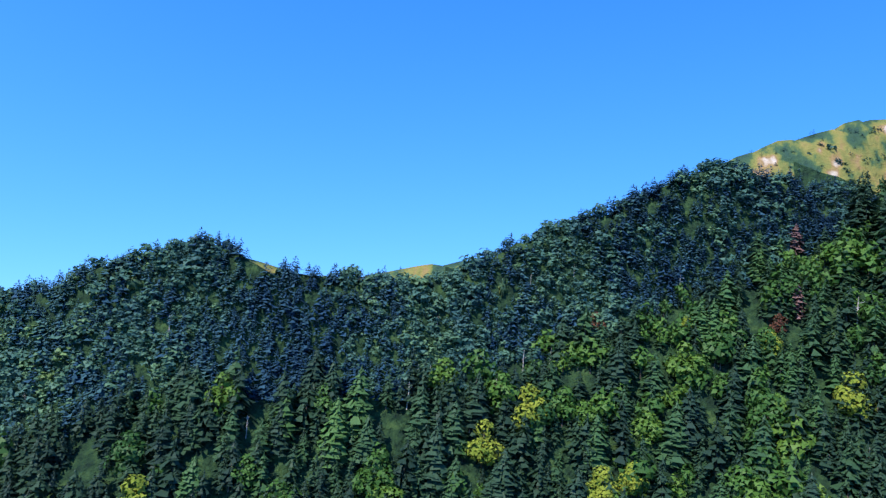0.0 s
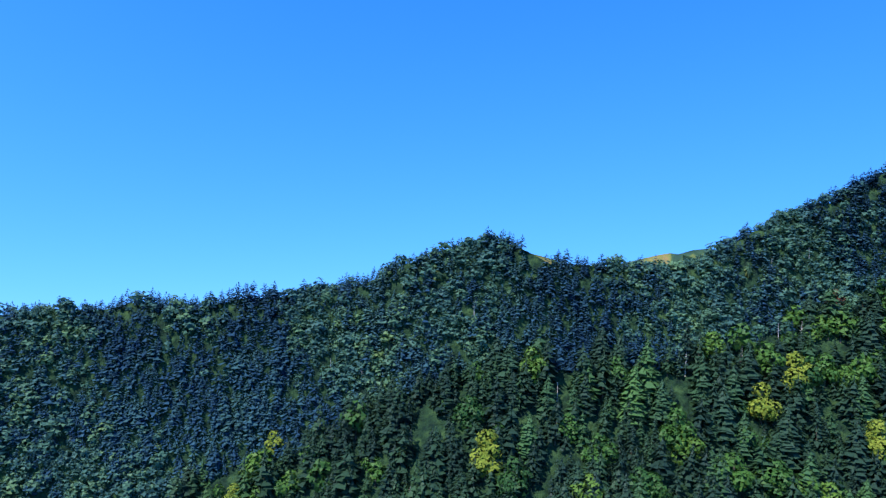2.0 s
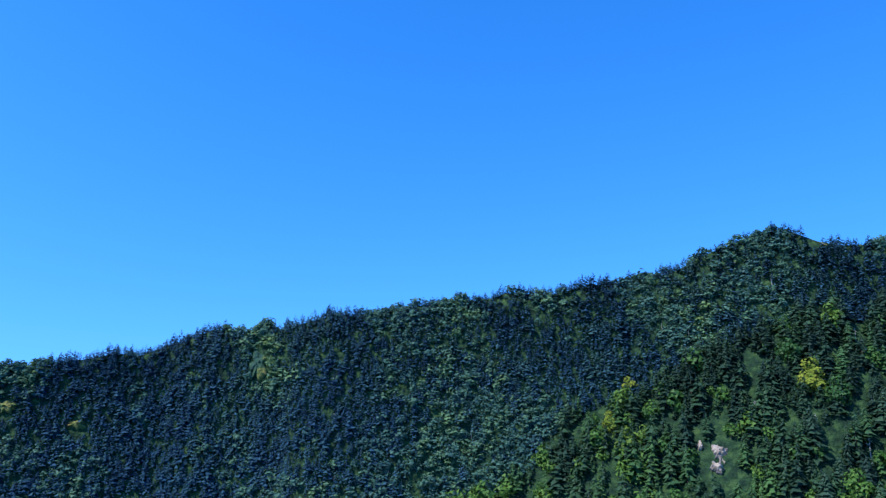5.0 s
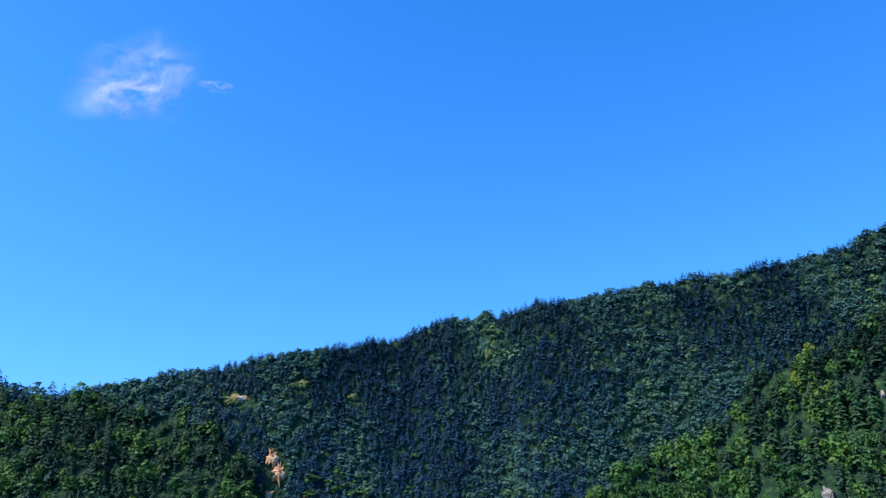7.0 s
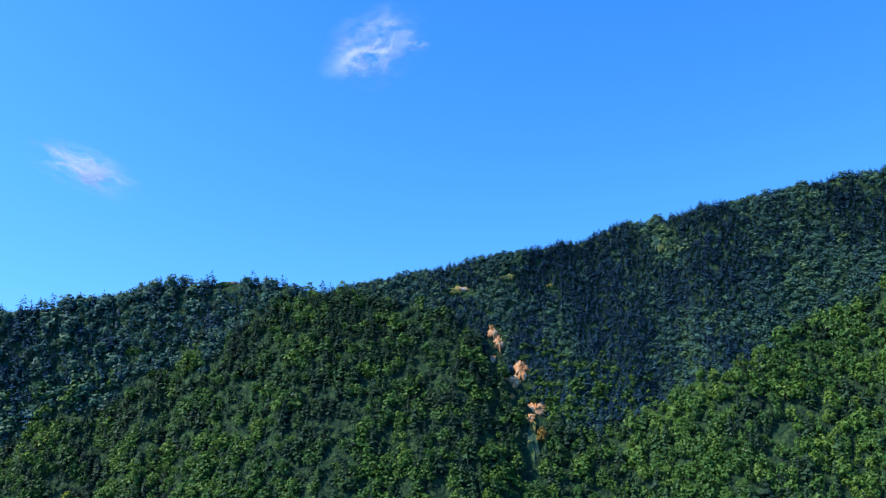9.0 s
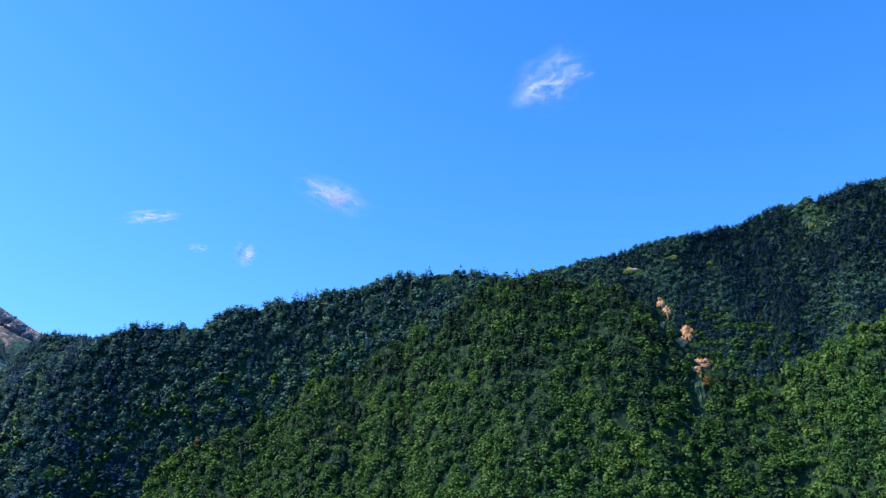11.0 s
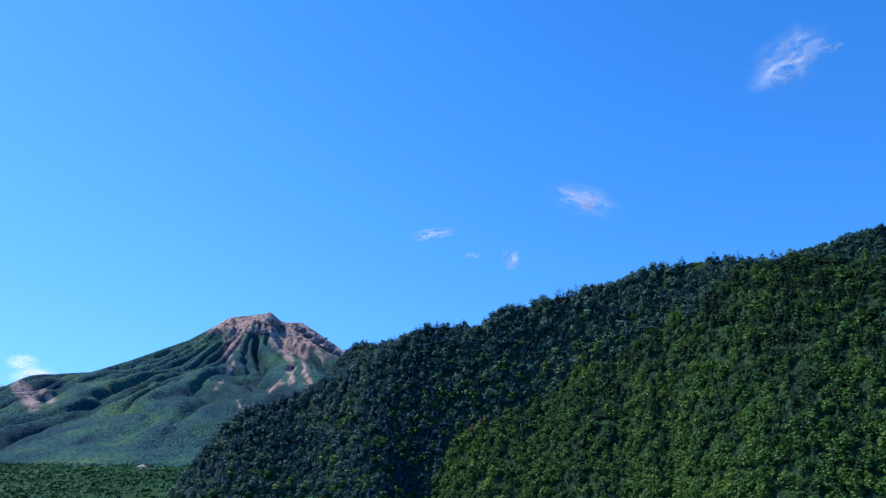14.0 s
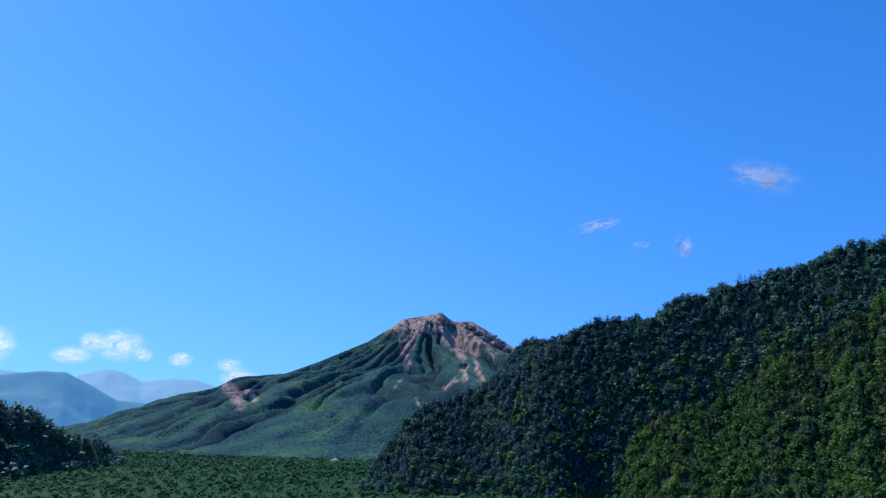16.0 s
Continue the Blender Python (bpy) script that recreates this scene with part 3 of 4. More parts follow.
def wood(name, label, places, heights, kinds, tints, shapes, mats):
    """One object of many trees. kinds: index into shapes; shapes: (variants, material index, has trunk)."""
    r = np.random.RandomState(11)
    VV, FF, MM, TT = [], [], [], []
    base = 0
    for k, (variants, mi, trunk, fat) in enumerate(shapes):
        for v, (V, T) in enumerate(variants):
            sel = np.nonzero((kinds == k) & (np.arange(len(kinds)) % len(variants) == v))[0]
            if not len(sel):
                continue
            parts = [(V, T, mi)] + ([(*TRUNK, 2)] if trunk else [])
            ang = r.uniform(0, 6.28, len(sel))
            c, s = np.cos(ang)[:, None], np.sin(ang)[:, None]
            w = (heights[sel] * r.uniform(0.85, 1.2, len(sel)) * fat)[:, None]
            lean = r.normal(0, 0.03, (len(sel), 2))
            for pv, pt, pm in parts:
                z = pv[None, :, 2] * heights[sel][:, None]
                x = (pv[None, :, 0] * c - pv[None, :, 1] * s) * w + z * lean[:, :1] + places[sel, 0][:, None]
                y = (pv[None, :, 0] * s + pv[None, :, 1] * c) * w + z * lean[:, 1:] + places[sel, 1][:, None]
                VV.append(np.stack([x, y, z + places[sel, 2][:, None]], -1).reshape(-1, 3))
                FF.append((pt[None] + (np.arange(len(sel)) * len(pv))[:, None, None]).reshape(-1, 3) + base)
                MM.append(np.full(len(sel) * len(pt), pm))
                TT.append(np.repeat(tints[sel], len(pt)))
                base += len(sel) * len(pv)
    me = mesh_of(name, np.concatenate(VV), np.concatenate(FF), mats, np.concatenate(MM), np.concatenate(TT))
    return tagged(new(name, me), label, "forest", kind="stuff")


# openings in the forest: ridge, bearing, height angle, half width and half height in metres
SCARS = [
    ('main', -36.61, 9.26, 1.27, 1.95),
    ('main', -36.24, 8.65, 1.46, 2.34),
    ('main', -36.66, 7.62, 1.27, 1.56),
    ('main', -34.97, 7.15, 2.14, 2.73),
    ('main', -35.45, 6.47, 2.34, 2.14),
    ('main', -35.66, 5.67, 0.78, 0.97),
    ('main', -34.3, 4.94, 2.73, 1.95),
    ('main', -34.71, 4.55, 1.75, 1.27),
]
CLIFFS = [
    ('near', -9.41, 12.89, 0.9, 1.23),
    ('near', -8.79, 12.86, 2.24, 2.46),
    ('near', -9.0, 12.39, 1.9, 1.45),
    ('near', -12.36, 9.19, 1.56, 3.44),
    ('back', -58.84, 9.36, 0.88, 2.14),
    ('back', -58.88, 8.76, 0.88, 2.34),
]
MEADOWS = [
    ('main', -35.47, 12.38, 3.12, 1.36),
    ('main', -32.89, 11.84, 1.95, 0.97),
    ('main', -26.38, 14.21, 2.14, 3.7),
    ('main', -7.05, 18.88, 1.05, 0.89),
    ('main', 2.47, 19.19, 0.73, 1.38),
    ('back', -52.65, 11.59, 4.87, 0.88),
    ('near', -34.66, -0.99, 2.31, 7.71),
    ('main', -38.43, 11.57, 5.84, 1.56),
]


def plant(seed, spacing, lo, hi, keep, foot=False):
    """Tree places over the land between two bearings, where keep(owner, rho, z) holds."""
    r = np.random.RandomState(seed)
    sel = (AZ >= lo) & (AZ <= hi)
    ii = np.nonzero(sel)[0][:-1]
    jj = np.arange(3, len(RHO) - 1)
    I, J = np.meshgrid(ii, jj, indexing="ij")
    P = np.stack([gx, gy, gz], -1)
    a, b, c = P[I, J], P[I + 1, J], P[I, J + 1]
    area = np.linalg.norm(np.cross(b - a, c - a), axis=-1)
    plan = np.abs((b - a)[..., 0] * (c - a)[..., 1] - (b - a)[..., 1] * (c - a)[..., 0])
    n = r.poisson(np.minimum(area, plan * 8.0) / spacing ** 2)
    eye = gz / grho
    top = np.maximum.accumulate(eye, axis=1)
    vis = (gz + 14) / grho >= top
    n = n * (keep(gown[I, J + 1], grho[I, J], gz[I, J]) & vis[I, J])
    if foot:
        n = n * (gz[I, J] > grho[I, J] * np.tan(np.radians(np.interp(gaz[I, J], *zip(*FOOT)))))
    I, J = np.repeat(I.ravel(), n.ravel()), np.repeat(J.ravel(), n.ravel())
    u, v = r.rand(len(I), 1), r.rand(len(I), 1)
    q = P[I, J] * (1 - u) * (1 - v) + P[I + 1, J] * u * (1 - v) + P[I, J + 1] * (1 - u) * v + P[I + 1, J + 1] * u * v
    az = np.degrees(np.arctan2(q[:, 0], q[:, 1]))
    ok = np.ones(len(q), bool)
    for key, A, E, w, h in SCARS + CLIFFS + MEADOWS + CREST_GRASS:
        s = spot(key, A, E, (key, A, E, w, h) in SCARS)
        rise = 2.5 if (key, A, E, w, h) in SCARS else {"near": 2.8, "back": 2.0}.get(key, 1.1)
        side = (q[:, 0] - s.x) * math.cos(radians(A)) - (q[:, 1] - s.y) * math.sin(radians(A))
        depth = (q[:, 0] - s.x) * math.sin(radians(A)) + (q[:, 1] - s.y) * math.cos(radians(A))
        ok &= (side / (w + 0.45 * rise)) ** 2 + ((q[:, 2] + rise - s.z) / (h + rise)) ** 2 + (np.abs(depth) > 14) > 1
    return q[ok], az[ok]


def mixture(seed, q, share, tall, wide_patch=35.0, patchy=0.4):
    """Kinds, heights and tints for tree places: share of broadleaf, in patches."""
    r = np.random.RandomState(seed)
    patch = rough(q[:, 0] + 0.6 * q[:, 2], q[:, 1] - 0.8 * q[:, 2], wide_patch, 3)
    kinds = (r.rand(len(q)) < share + patchy * patch).astype(int)
    h = tall * np.clip(np.exp(r.normal(-0.16, 0.30, len(q))), 0.4, 1.45) * np.where(kinds == 1, 0.82, 1.0)
    shade = rough(q[:, 0] + 40, q[:, 1] - q[:, 2], wide_patch * 0.6, 2)
    return kinds, h, np.clip(0.16 + 0.62 * r.rand(len(q)) + 0.26 * shade, 0, 1)


TALL = 6.3
q, _ = plant(1, 2.2, -36, 29, lambda own, rho, z: own == NUMBER["near"], True)
lone = np.nonzero((_ > -6) & (_ < 10) & (q[:, 2] > np.percentile(q[:, 2], 12)) & (np.arange(len(q)) % 7 == 0))[0][:286]
near_places = [tuple(p - np.array([0, 0, 0.4])) for p in q[lone]]
q, _ = np.delete(q, lone, axis=0), np.delete(_, lone)
k, h, t = mixture(1, q, np.clip(0.20 + 0.45 * np.clip((-_ - 6) / 14, 0, 1) + 0.012 * (70 - q[:, 2]), 0.12, 0.72), 5.5, 11.0)
wood("near_forest", "dense mixed forest of dark firs and green beeches on a steep spur", q, h, k, t, [(NEAR_FIR, 0, True, 0.95), (NEAR_LEAF, 1, True, 0.95)], [FIR, LEAF, BARK])
q, _ = plant(2, 1.02, -54, 29, lambda own, rho, z: (own == NUMBER["main"]) | ((own == NUMBER["peak"]) & (rho < 350)), True)
k, h, t = mixture(2, q, 0.36, 2.3, 12.0, 0.85)
low = np.clip((ridge("main", _)[1] - q[:, 2] - 34) / 24, 0, 1) * np.clip((-26 - _) / 8, 0, 1)
k = np.where(np.random.RandomState(22).rand(len(q)) < 0.45 * low, 2, k)
wood("main_forest", "forest of firs and pale broadleaf trees on a long ridge, blue haze in its colour", q, h, k, t, [(MAIN_FIR, 0, False, 1.25), (MAIN_LEAF, 1, False, 1.35), (MAIN_LEAF, 3, False, 1.5)], [HAZY_FIR, HAZY_LEAF, BARK, LEAF])
q, _ = plant(3, 2.35, -92, -24, lambda own, rho, z: own == NUMBER["middle"], True)
k, h, t = mixture(3, q, np.clip(0.86 - 0.009 * (q[:, 2] - FLOOR - 15), 0.34, 0.9), 4.9, 16.0)
wood("middle_forest", "mixed forest of dark firs and sunlit green broadleaf trees on a rounded hill", q, h, k, t, [(MID_FIR, 0, False, 1.05), (MID_LEAF, 1, False, 1.22)], [FIR, LEAF, BARK])
q, _ = plant(4, 2.15, -100, -42, lambda own, rho, z: (own == NUMBER["back"]) | (own == NUMBER["hill"]), True)
k, h, t = mixture(4, q, 0.5, 4.6, 20.0)
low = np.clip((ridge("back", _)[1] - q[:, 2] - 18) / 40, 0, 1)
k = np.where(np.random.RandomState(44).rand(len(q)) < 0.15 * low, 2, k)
wood("back_forest", "dark forest on a long shaded ridge, blue haze in its colour", q, h, k, 0.1 + 0.75 * t, [(BACK_FIR, 0, False, 1.1), (BACK_LEAF, 1, False, 1.3), (BACK_LEAF, 3, False, 1.3)], [HAZY_FIR, HAZY_LEAF, BARK, LEAF])
q, _ = plant(5, 4.4, -125, -104, lambda own, rho, z: (own == NUMBER["left"]) & (rho > 150))
k, h, t = mixture(5, q, 0.7, TALL * 1.2)
wood("left_forest", "dark shaded forest on a low wooded hill", q, h, k, t, [(TINY_FIR, 0, False, 1.1), (TINY_LEAF, 1, False, 1.1)], [HAZY_FIR, HAZY_LEAF, BARK])
q, _ = plant(6, 4.3, -124, -66, lambda own, rho, z: (own < 0) & (z < FLOOR + 6) & (rho > 300) & (rho < 1250))
k, h, t = mixture(6, q, 0.8, 2.9)
wood("valley_trees", "low green trees and scrub on the flat valley bottom", q, h, k, t * 0.4, [(TINY_FIR, 0, False, 1.1), (TINY_LEAF, 1, False, 1.5)], [SCRUB, SCRUB, BARK])
q, _ = plant(8, 2.4, -6, 29, lambda own, rho, z: (own == NUMBER["peak"]) & (rho > 350))
k, h, t = mixture(8, q, 0.3, 0.8, 9.0)
wood("dwarf_pines", "low dwarf pines scattered over a grassy peak", q, h, k, t, [(TINY_FIR, 0, False, 2.0), (TINY_LEAF, 1, False, 2.0)], [HAZY_FIR, HAZY_LEAF, BARK])


# ---- bare rock in the forest ----
def rock_patch(name, label, key, A, E, w, h, mat, seed, jag, loose=False):
    """A lumpy sheet of broken rock laid on the slope, with a ragged outline."""
    s = spot(key, A, E, loose)
    far, zc, front, back = ridge(key, A)
    side = Vector((math.cos(radians(A)), -math.sin(radians(A)), 0))
    up = Vector((math.sin(radians(A)), math.cos(radians(A)), front)).normalized()
    out = side.cross(up)
    if out.dot(s) > 0:
        out = -out
    bm = bmesh.new()
    rings, seg = 9, 30
    rr = random.Random(seed)
    rim = [1 + rr.uniform(-0.38, 0.3) for k in range(seg)]
    centre = None
    rows = []
    for i in range(1, rings + 1):
        row = []
        for k in range(seg):
            a, u = 2 * math.pi * k / seg, i / rings * rim[k]
            p = s + side * (w * u * math.cos(a)) + up * (h * 1.12 * u * math.sin(a))
            n = noise.fractal(p * 0.55, 0.9, 2.1, 4) * jag + noise.cell(p * 0.6) * jag * 0.35
            row.append(bm.verts.new(p + out * (0.9 * (1 - (i / rings) ** 3) + n * (1 - (i / rings) ** 4) - 1.2 * (i == rings))))
        rows.append(row)
    centre = bm.verts.new(s + out * (1.5 + noise.fractal(s * 0.55, 0.9, 2.1, 4) * jag))
    for k in range(seg):
        bm.faces.new((centre, rows[0][k], rows[0][(k + 1) % seg]))
        for i in range(rings - 1):
            bm.faces.new((rows[i][k], rows[i + 1][k], rows[i + 1][(k + 1) % seg], rows[i][(k + 1) % seg]))
    bmesh.ops.recalc_face_normals(bm, faces=bm.faces)
    me = bpy.data.meshes.new(name)
    bm.to_mesh(me)
    bm.free()
    me.materials.append(mat)
    return tagged(new(name, me), label, "rock", group=name + "s")


for k, (key, A, E, w, h) in enumerate(SCARS):
    rock_patch("landslide_scar", "bare orange-pink landslide scar of loose rock in the forest", key, A, E, w * 1.35, h * 1.25, SCREE, 30 + k, 0.45, True)
for k, (key, A, E, w, h) in enumerate(CLIFFS):
    rock_patch("rock_cliff", "grey and tan broken cliff showing between firs", key, A, E, w * 0.72, h * 0.8, CLIFF, 60 + k, 1.3)
for k, (key, A, E, w, h) in enumerate(MEADOWS):
    tagged(rock_patch("grass_clearing", "yellow-green grassy clearing among the trees", key, A, E, w, h, MEADOW, 90 + k, 0.4), category="meadow")


# ---- single trees ----
def plain_mesh(name, shape, mat, scale):
    V, T = shape
    return mesh_of(name, V * np.array(scale), T, [mat])


FIR_ONE = material("fir_needles_single", FIR_RAMP, 0.04, rough=0.6, rand=1.0, leafy=0.15)
LEAF_ONE = material("beech_leaves_single", LEAF_RAMP, 0.03, rough=0.6, rand=1.0, leafy=0.25)
SPECIAL = {
    "yellow": (material("yellow_leaves", [(0.3, (0.11, 0.17, 0.022)), (0.7, (0.25, 0.28, 0.04))], 0.6), "tree with bright yellow-green leaves among firs"),
    "red": (material("red_leaves", [(0.3, (0.10, 0.042, 0.030)), (0.7, (0.17, 0.080, 0.042))], 0.6), "small tree with red-brown withered leaves among firs"),
    "purple": (material("withered_needles", [(0.3, (0.10, 0.06, 0.06)), (0.7, (0.20, 0.12, 0.11))], 0.6), "withered fir with purplish-brown needles"),
    "rust": (material("rusty_leaves", [(0.3, (0.14, 0.10, 0.025)), (0.7, (0.26, 0.16, 0.04))], 0.6), "broadleaf tree with rusty autumn leaves"),
}


def tree(label, crown_shape, crown_mat, height, width, place, turn, group):
    root = new("tree")
    root.matrix_basis = Matrix.Translation(place) @ Matrix.Rotation(turn, 4, "Z")
    for name, me in (("trunk", plain_mesh("trunk", trunk_shape(0.02, 0.7, 6), BARK, (height, height, height))),
                     ("crown", plain_mesh("crown", crown_shape, crown_mat, (width, width, height)))):
        new(name, me).parent = root
    return tagged(root, label, "tree", group)


for k, (key, A, E, col, size) in enumerate([
    ('near', -5.46, 14.78, 'yellow', 1.1),
    ('near', 3.35, 16.45, 'yellow', 1.1),
    ('near', 2.3, 15.89, 'yellow', 1.0),
    ('near', 5.19, 15.29, 'yellow', 1.0),
    ('near', 11.09, 17.28, 'yellow', 1.1),
    ('near', 7.41, 18.29, 'yellow', 0.6),
    ('near', 5.94, 15.55, 'yellow', 0.8),
    ('near', 9.41, 18.13, 'yellow', 0.7),
    ('near', 5.03, 18.61, 'red', 0.6),
    ('near', 10.47, 20.15, 'purple', 0.8),
    ('near', 10.24, 18.97, 'purple', 0.7),
    ('near', 9.7, 18.61, 'red', 0.5),
    ('near', -11.58, 14.21, 'yellow', 0.7),
    ('near', -12.44, 12.85, 'yellow', 0.7),
    ('middle', -71.24, -1.77, 'rust', 0.8),
    ('middle', -70.22, -1.1, 'rust', 0.8),
    ('middle', -64.66, 0.01, 'rust', 0.7),
    ('near', -34.09, -2.75, 'rust', 0.8),
    ('middle', -60.35, -0.26, 'yellow', 0.8),
]):
    mat, label = SPECIAL[col]
    rr = random.Random(200 + k)
    shape = conifer_shape(260, rr) if col == "purple" else broadleaf_shape(1000, rr, 0.36, 0.08, 0.04)
    tree(label, shape, mat, TALL * size * 1.15, TALL * size * 1.2, spot(key, A, E) - Vector((0, 0, 0.4)), 1.7 * k, "odd-coloured trees")

rr = random.Random(77)
SOLO = []
for k in range(6):
    fir = k % 3 != 2
    SOLO.append(tree("dark green fir on the steep spur" if fir else "leafy green beech on the steep spur", conifer_shape(330, rr, 0.27) if fir else broadleaf_shape(480, rr, 0.42, 0.15, 0.055),
                     FIR_ONE if fir else LEAF_ONE, TALL * (1.15 if fir else 0.95), TALL * (1.1 if fir else 1.0), Vector(near_places[k]), k, "trees on the near spur"))
for k, p in enumerate(near_places[6:286]):
    s = rr.uniform(0.8, 1.2)
    ob = copy_thing(SOLO[k % 6], Matrix.Translation(Vector(p)) @ Matrix.Rotation(rr.uniform(0, 6.28), 4, "Z"))
    ob.scale = (s, s, s * rr.uniform(0.9, 1.1))


def snag(height, place, seed):
    """A dead standing trunk, tapered and slightly bent, with broken stubs."""
    r = random.Random(seed)
    root = new("dead_tree")
    root.matrix_basis = Matrix.Translation(place) @ Matrix.Rotation(r.uniform(0, 6), 4, "Z")
    bm = bmesh.new()
    prev = None
    for i in range(7):
        t = i / 6
        rad = 0.026 * height * (1 - 0.75 * t)
        ring = [bm.verts.new((rad * math.cos(k * 1.0472) + 0.10 * t * math.sin(3 * t), rad * math.sin(k * 1.0472) + 0.06 * math.sin(4 * t), -0.4 + t * (height + 0.4))) for k in range(6)]
        if prev:
            for k in range(6):
                bm.faces.new((prev[k], prev[(k + 1) % 6], ring[(k + 1) % 6], ring[k]))
        prev = ring
    bm.faces.new(prev)
    me = bpy.data.meshes.new("trunk")
    bm.to_mesh(me)
    bm.free()
    me.materials.append(DEADWOOD)
    new("trunk", me).parent = root
    for i in range(6):
        V, T = trunk_shape(0.008 * height, 0.18 * height * r.uniform(0.5, 1.1), 4)
        stub = new("branch_stub", mesh_of("branch_stub", V, T, [DEADWOOD]))
        stub.parent = root
        stub.matrix_basis = Matrix.Translation((0.03, 0.02, height * r.uniform(0.4, 0.9))) @ Matrix.Rotation(r.uniform(0, 6.28), 4, "Z") @ Matrix.Rotation(r.uniform(0.9, 1.3), 4, "X")
    return tagged(root, "bleached grey dead tree standing among firs", "dead tree", "dead trees")


for k, (key, A, E) in enumerate([
    ('main', 3.22, 19.23),
    ('main', 3.83, 19.6),
    ('main', 5.44, 19.21),
    ('main', 0.81, 18.31),
    ('main', 6.53, 19.77),
    ('main', -5.91, 18.03),
    ('main', -3.6, 18.92),
    ('near', 7.31, 19.26),
    ('near', 0.47, 17.04),
    ('near', 0.31, 16.82),
    ('near', 0.79, 17.11),
    ('near', 1.59, 16.45),
    ('near', 1.93, 16.44),
    ('near', 3.17, 17.44),
    ('near', 2.5, 16.87),
    ('near', 11.2, 16.49),
    ('near', 12.9, 20.75),
    ('near', 11.58, 18.88),
    ('main', -14.46, 14.91),
    ('main', -23.14, 12.5),
    ('main', -20.99, 11.48),
    ('main', -22.02, 11.36),
    ('main', -5.94, 18.02),
    ('main', -25.68, 12.28),
    ('near', -4.17, 13.17),
    ('near', -7.46, 13.81),
    ('near', -12.06, 13.42),
    ('main', -24.81, 7.12),
    ('main', -24.04, 12.14),
    ('main', -31.69, 6.42),
    ('main', -30.01, 7.01),
    ('main', -27.91, 10.2),
    ('middle', -46.43, 9.14),
    ('middle', -40.47, 8.12),
]):
    snag((4.2 if key == "near" else 2.3) * (0.85 + 0.3 * ((k * 37) % 10) / 10), spot(key, A, E), 300 + k)


rr = random.Random(58)
for k in range(46):
    key = "main" if k % 3 else "near"
    A = rr.uniform(-40, 14) if key == "main" else rr.uniform(-14, 14)
    crest = float(np.interp(A, *zip(*RIDGES[key]["crest"])))
    snag((1.9 if key == "main" else 3.2) * rr.uniform(0.8, 1.2), spot(key, A, crest - rr.uniform(0.6, 6.5)), 500 + k)

gravel = math.tan(radians(3.95))
gp = Vector((math.sin(radians(-96.8)), math.cos(radians(-96.8)), 0)) * (-FLOOR / gravel)
bm = bmesh.new()
bmesh.ops.create_circle(bm, cap_ends=True, cap_tris=True, segments=26, radius=1.0)
bmesh.ops.subdivide_edges(bm, edges=bm.edges, cuts=2, use_grid_fill=True)
for v in bm.verts:
    k = 1 + 0.35 * noise.noise(v.co * 2)
    v.co = Vector((v.co.x * k * 5.0, v.co.y * k * 17.0, 3.0 * (1 - v.co.length ** 2) + 0.4 * noise.noise(v.co * 5)))
me = bpy.data.meshes.new("gravel_clearing")
bm.to_mesh(me)
bm.free()
me.materials.append(CLIFF)
ob = new("gravel_clearing", me)
ob.matrix_basis = Matrix.Translation((gp.x, gp.y, float(land(np.array([-96.8]), np.array([gp.length]))[0]) - 0.3)) @ Matrix.Rotation(radians(6.8 + 90), 4, "Z")
tagged(ob, "pale bare gravel clearing in the wooded valley", "clearing")


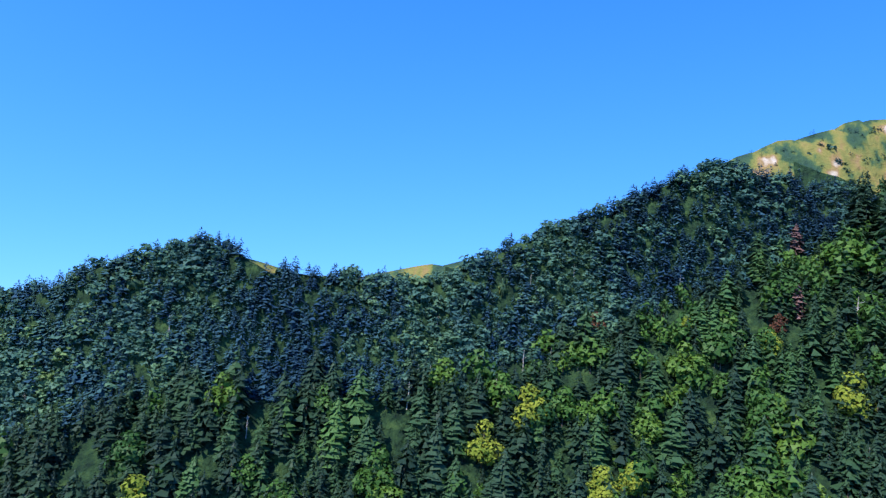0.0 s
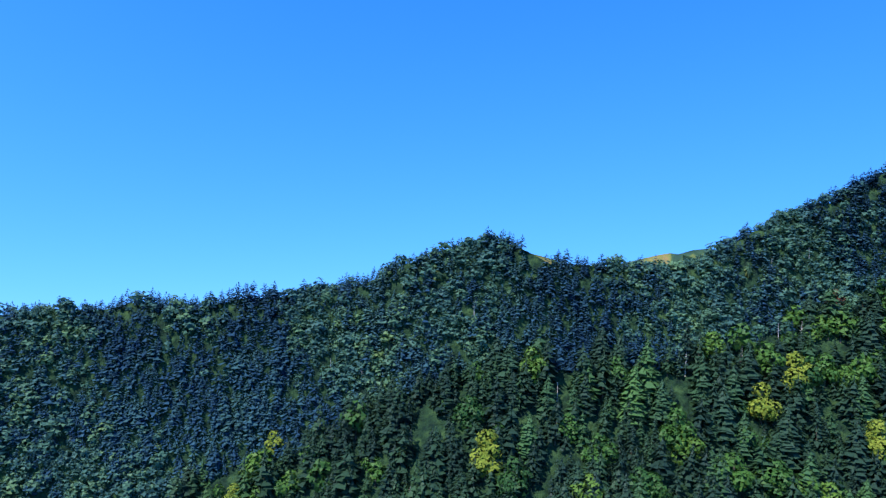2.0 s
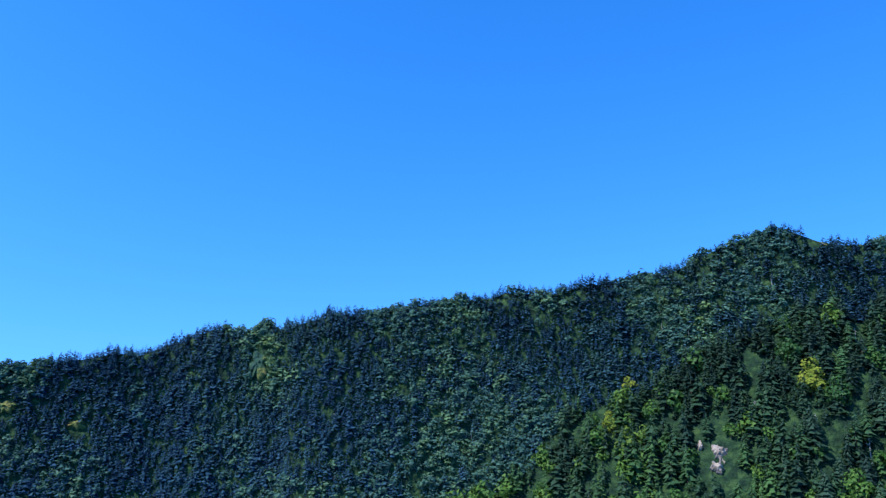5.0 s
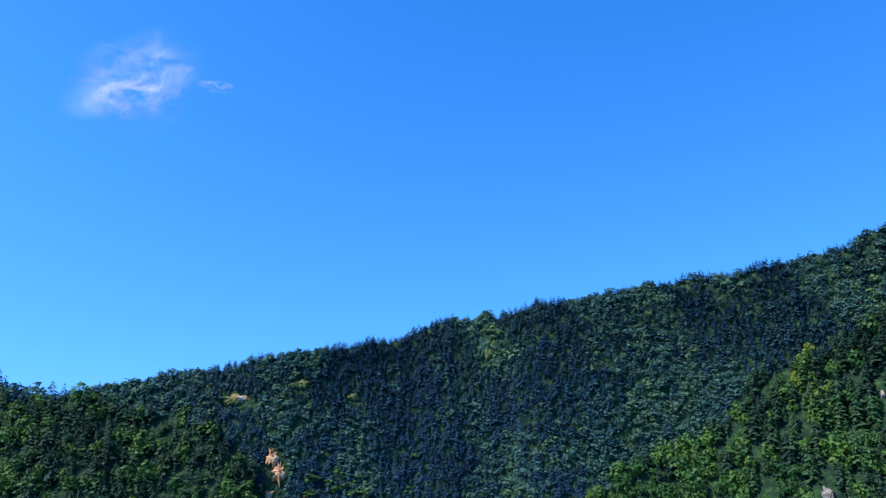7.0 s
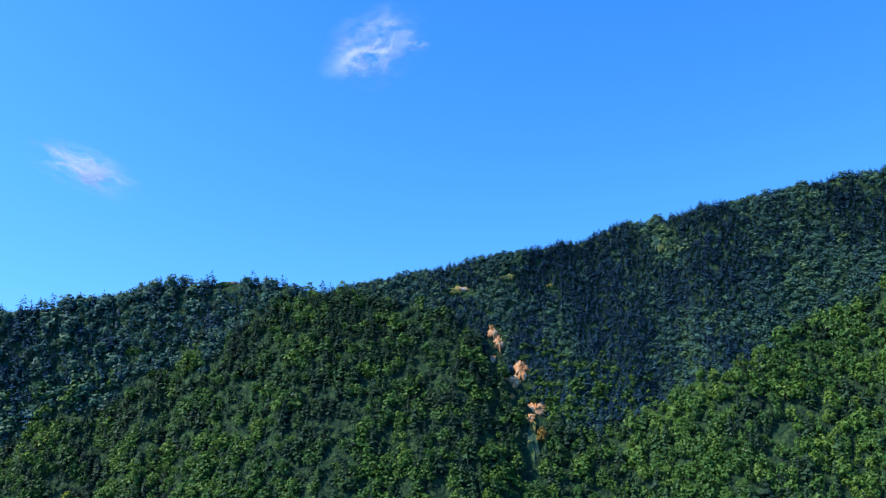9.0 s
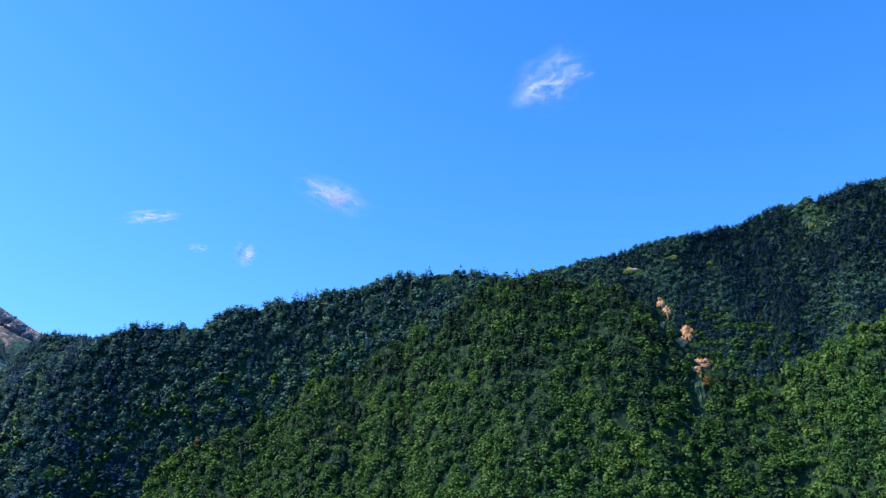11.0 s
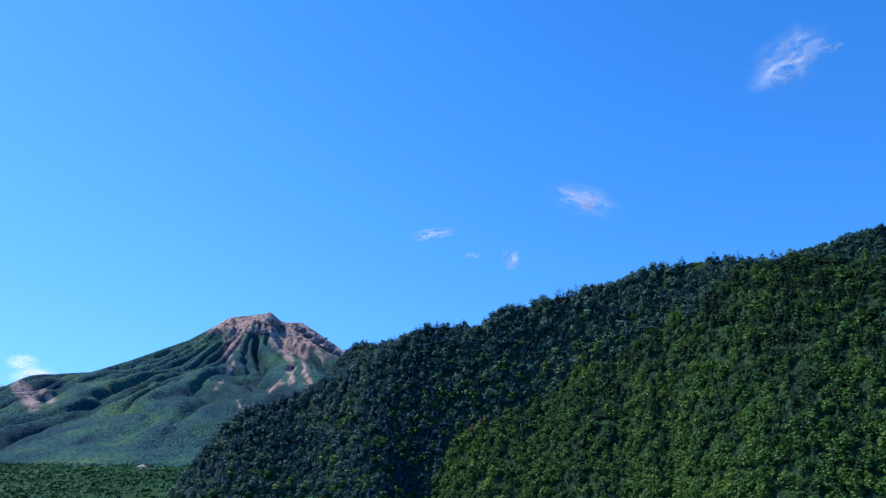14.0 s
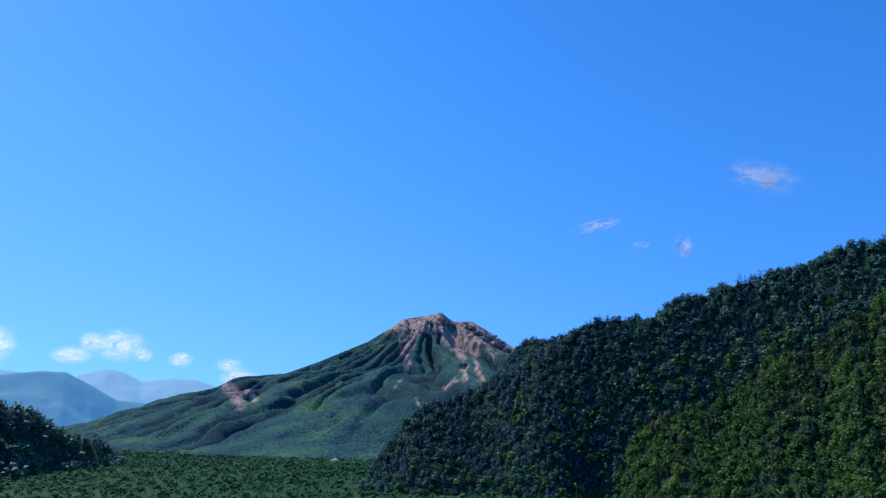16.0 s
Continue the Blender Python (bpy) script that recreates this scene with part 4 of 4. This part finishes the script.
# ---- clouds ----
def cloud_material(name, density, glow=0.0, lo=0.40):
    m = bpy.data.materials.new(name)
    m.use_nodes = True
    n, l = m.node_tree.nodes, m.node_tree.links
    n.remove(n["Principled BSDF"])
    tc = n.new("ShaderNodeTexCoord")
    ln = n.new("ShaderNodeVectorMath")
    ln.operation = "LENGTH"
    l.new(tc.outputs["Object"], ln.inputs[0])
    fall = n.new("ShaderNodeMapRange")
    fall.interpolation_type = "SMOOTHSTEP"
    for key, v in (("From Min", 1.0), ("From Max", 0.0), ("To Min", 0.0), ("To Max", 1.0)):
        fall.inputs[key].default_value = v
    l.new(ln.outputs["Value"], fall.inputs["Value"])
    info = n.new("ShaderNodeObjectInfo")
    add = n.new("ShaderNodeVectorMath")
    add.operation = "MULTIPLY_ADD"
    l.new(info.outputs["Random"], add.inputs[0])
    add.inputs[1].default_value = (40, 40, 40)
    l.new(tc.outputs["Object"], add.inputs[2])
    tex = n.new("ShaderNodeTexNoise")
    tex.inputs["Scale"].default_value, tex.inputs["Detail"].default_value, tex.inputs["Roughness"].default_value = 2.3, 8, 0.6
    tex.inputs["Distortion"].default_value = 0.7
    l.new(add.outputs[0], tex.inputs["Vector"])
    nr = n.new("ShaderNodeMapRange")
    nr.interpolation_type = "SMOOTHSTEP"
    for key, v in (("From Min", lo), ("From Max", 0.74), ("To Min", 0.0), ("To Max", density)):
        nr.inputs[key].default_value = v
    l.new(tex.outputs["Fac"], nr.inputs["Value"])
    mul = n.new("ShaderNodeMath")
    mul.operation = "MULTIPLY"
    l.new(fall.outputs[0], mul.inputs[0])
    l.new(nr.outputs[0], mul.inputs[1])
    dif, tra, tr = n.new("ShaderNodeBsdfDiffuse"), n.new("ShaderNodeBsdfTranslucent"), n.new("ShaderNodeBsdfTransparent")
    dif.inputs["Color"].default_value = tra.inputs["Color"].default_value = (0.92, 0.90, 0.94, 1)
    both, mix = n.new("ShaderNodeMixShader"), n.new("ShaderNodeMixShader")
    both.inputs[0].default_value = 0.65
    l.new(dif.outputs[0], both.inputs[1])
    l.new(tra.outputs[0], both.inputs[2])
    em, lit = n.new("ShaderNodeEmission"), n.new("ShaderNodeAddShader")
    em.inputs["Color"].default_value, em.inputs["Strength"].default_value = (1.0, 0.95, 0.93, 1), glow
    l.new(both.outputs[0], lit.inputs[0])
    l.new(em.outputs[0], lit.inputs[1])
    l.new(mul.outputs[0], mix.inputs[0])
    l.new(tr.outputs[0], mix.inputs[1])
    l.new(lit.outputs[0], mix.inputs[2])
    l.new(mix.outputs[0], n["Material Output"].inputs["Surface"])
    return m


def cloud(place, w, h, mat, label, group, tilt=0.0):
    """Three billowing layers of vapour, one behind another."""
    place = Vector(place)
    V, F = [], []
    N = 15
    for layer in range(3):
        for i in range(N):
            for k in range(N):
                u, v = 2 * i / (N - 1) - 1, 2 * k / (N - 1) - 1
                d = 0.35 * noise.noise(Vector((u * 1.6, v * 1.6, layer * 3.1 + place.x))) + (layer - 1) * 0.2
                V.append((u, v, d * (1 - 0.5 * (u * u + v * v) / 2)))
        F.append(sheet(N, N) + layer * N * N)
    ob = new("cloud", mesh_of("cloud", V, np.concatenate(F), [mat], smooth=True))
    turn = place.to_track_quat("Z", "Y").to_matrix().to_4x4()
    ob.matrix_basis = Matrix.Translation(place) @ turn @ Matrix.Rotation(tilt, 4, "Z") @ Matrix.Diagonal((w * 0.8, h * 0.8, min(w, h) * 0.5, 1))
    return tagged(ob, label, "cloud", group)


# emission added to the low clouds, which are dark with the sun behind
WISP, PUFF = cloud_material("thin_vapour", 0.85), cloud_material("thick_vapour", 0.85, 0.12, 0.30)
for az, el, d, w, h, tilt in (
    (-44.04, 25.71, 355, 6.00, 4.08, -0.50),
    (-41.13, 25.93, 400, 1.73, 0.67, 0.00),
    (-61.31, 17.23, 415, 5.76, 2.40, 0.35),
    (-74.64, 14.79, 420, 4.08, 0.96, -0.15),
    (-67.75, 12.58, 415, 1.63, 1.83, -0.20),
    (-71.07, 12.95, 385, 1.44, 0.58, 0.00),
):
    p = Vector((math.sin(radians(az)) * math.cos(radians(el)), math.cos(radians(az)) * math.cos(radians(el)), math.sin(radians(el)))) * d
    cloud(p, d * radians(w) * 0.78, d * radians(h) * 0.78, WISP, "small wispy white cloud in a clear sky", "wispy clouds", tilt)
for az, el, w, h in ((-113.4, 5.0, 3.4, 2.4), (-115.4, 5.2, 1.6, 1.3), (-116.6, 4.2, 2.6, 1.2), (-111.7, 4.3, 1.2, 1.0), (-109.0, 4.0, 1.8, 1.1), (-105.4, 3.6, 2.0, 1.0), (-104.6, 2.6, 2.8, 1.4), (-121.5, 4.9, 2.6, 2.4)):
    d = 4600
    p = Vector((math.sin(radians(az)) * math.cos(radians(el)), math.cos(radians(az)) * math.cos(radians(el)), math.sin(radians(el)))) * d
    cloud(p, d * radians(w) * 0.8, d * radians(h) * 0.8, PUFF, "small white cumulus cloud over the far range", "low clouds")
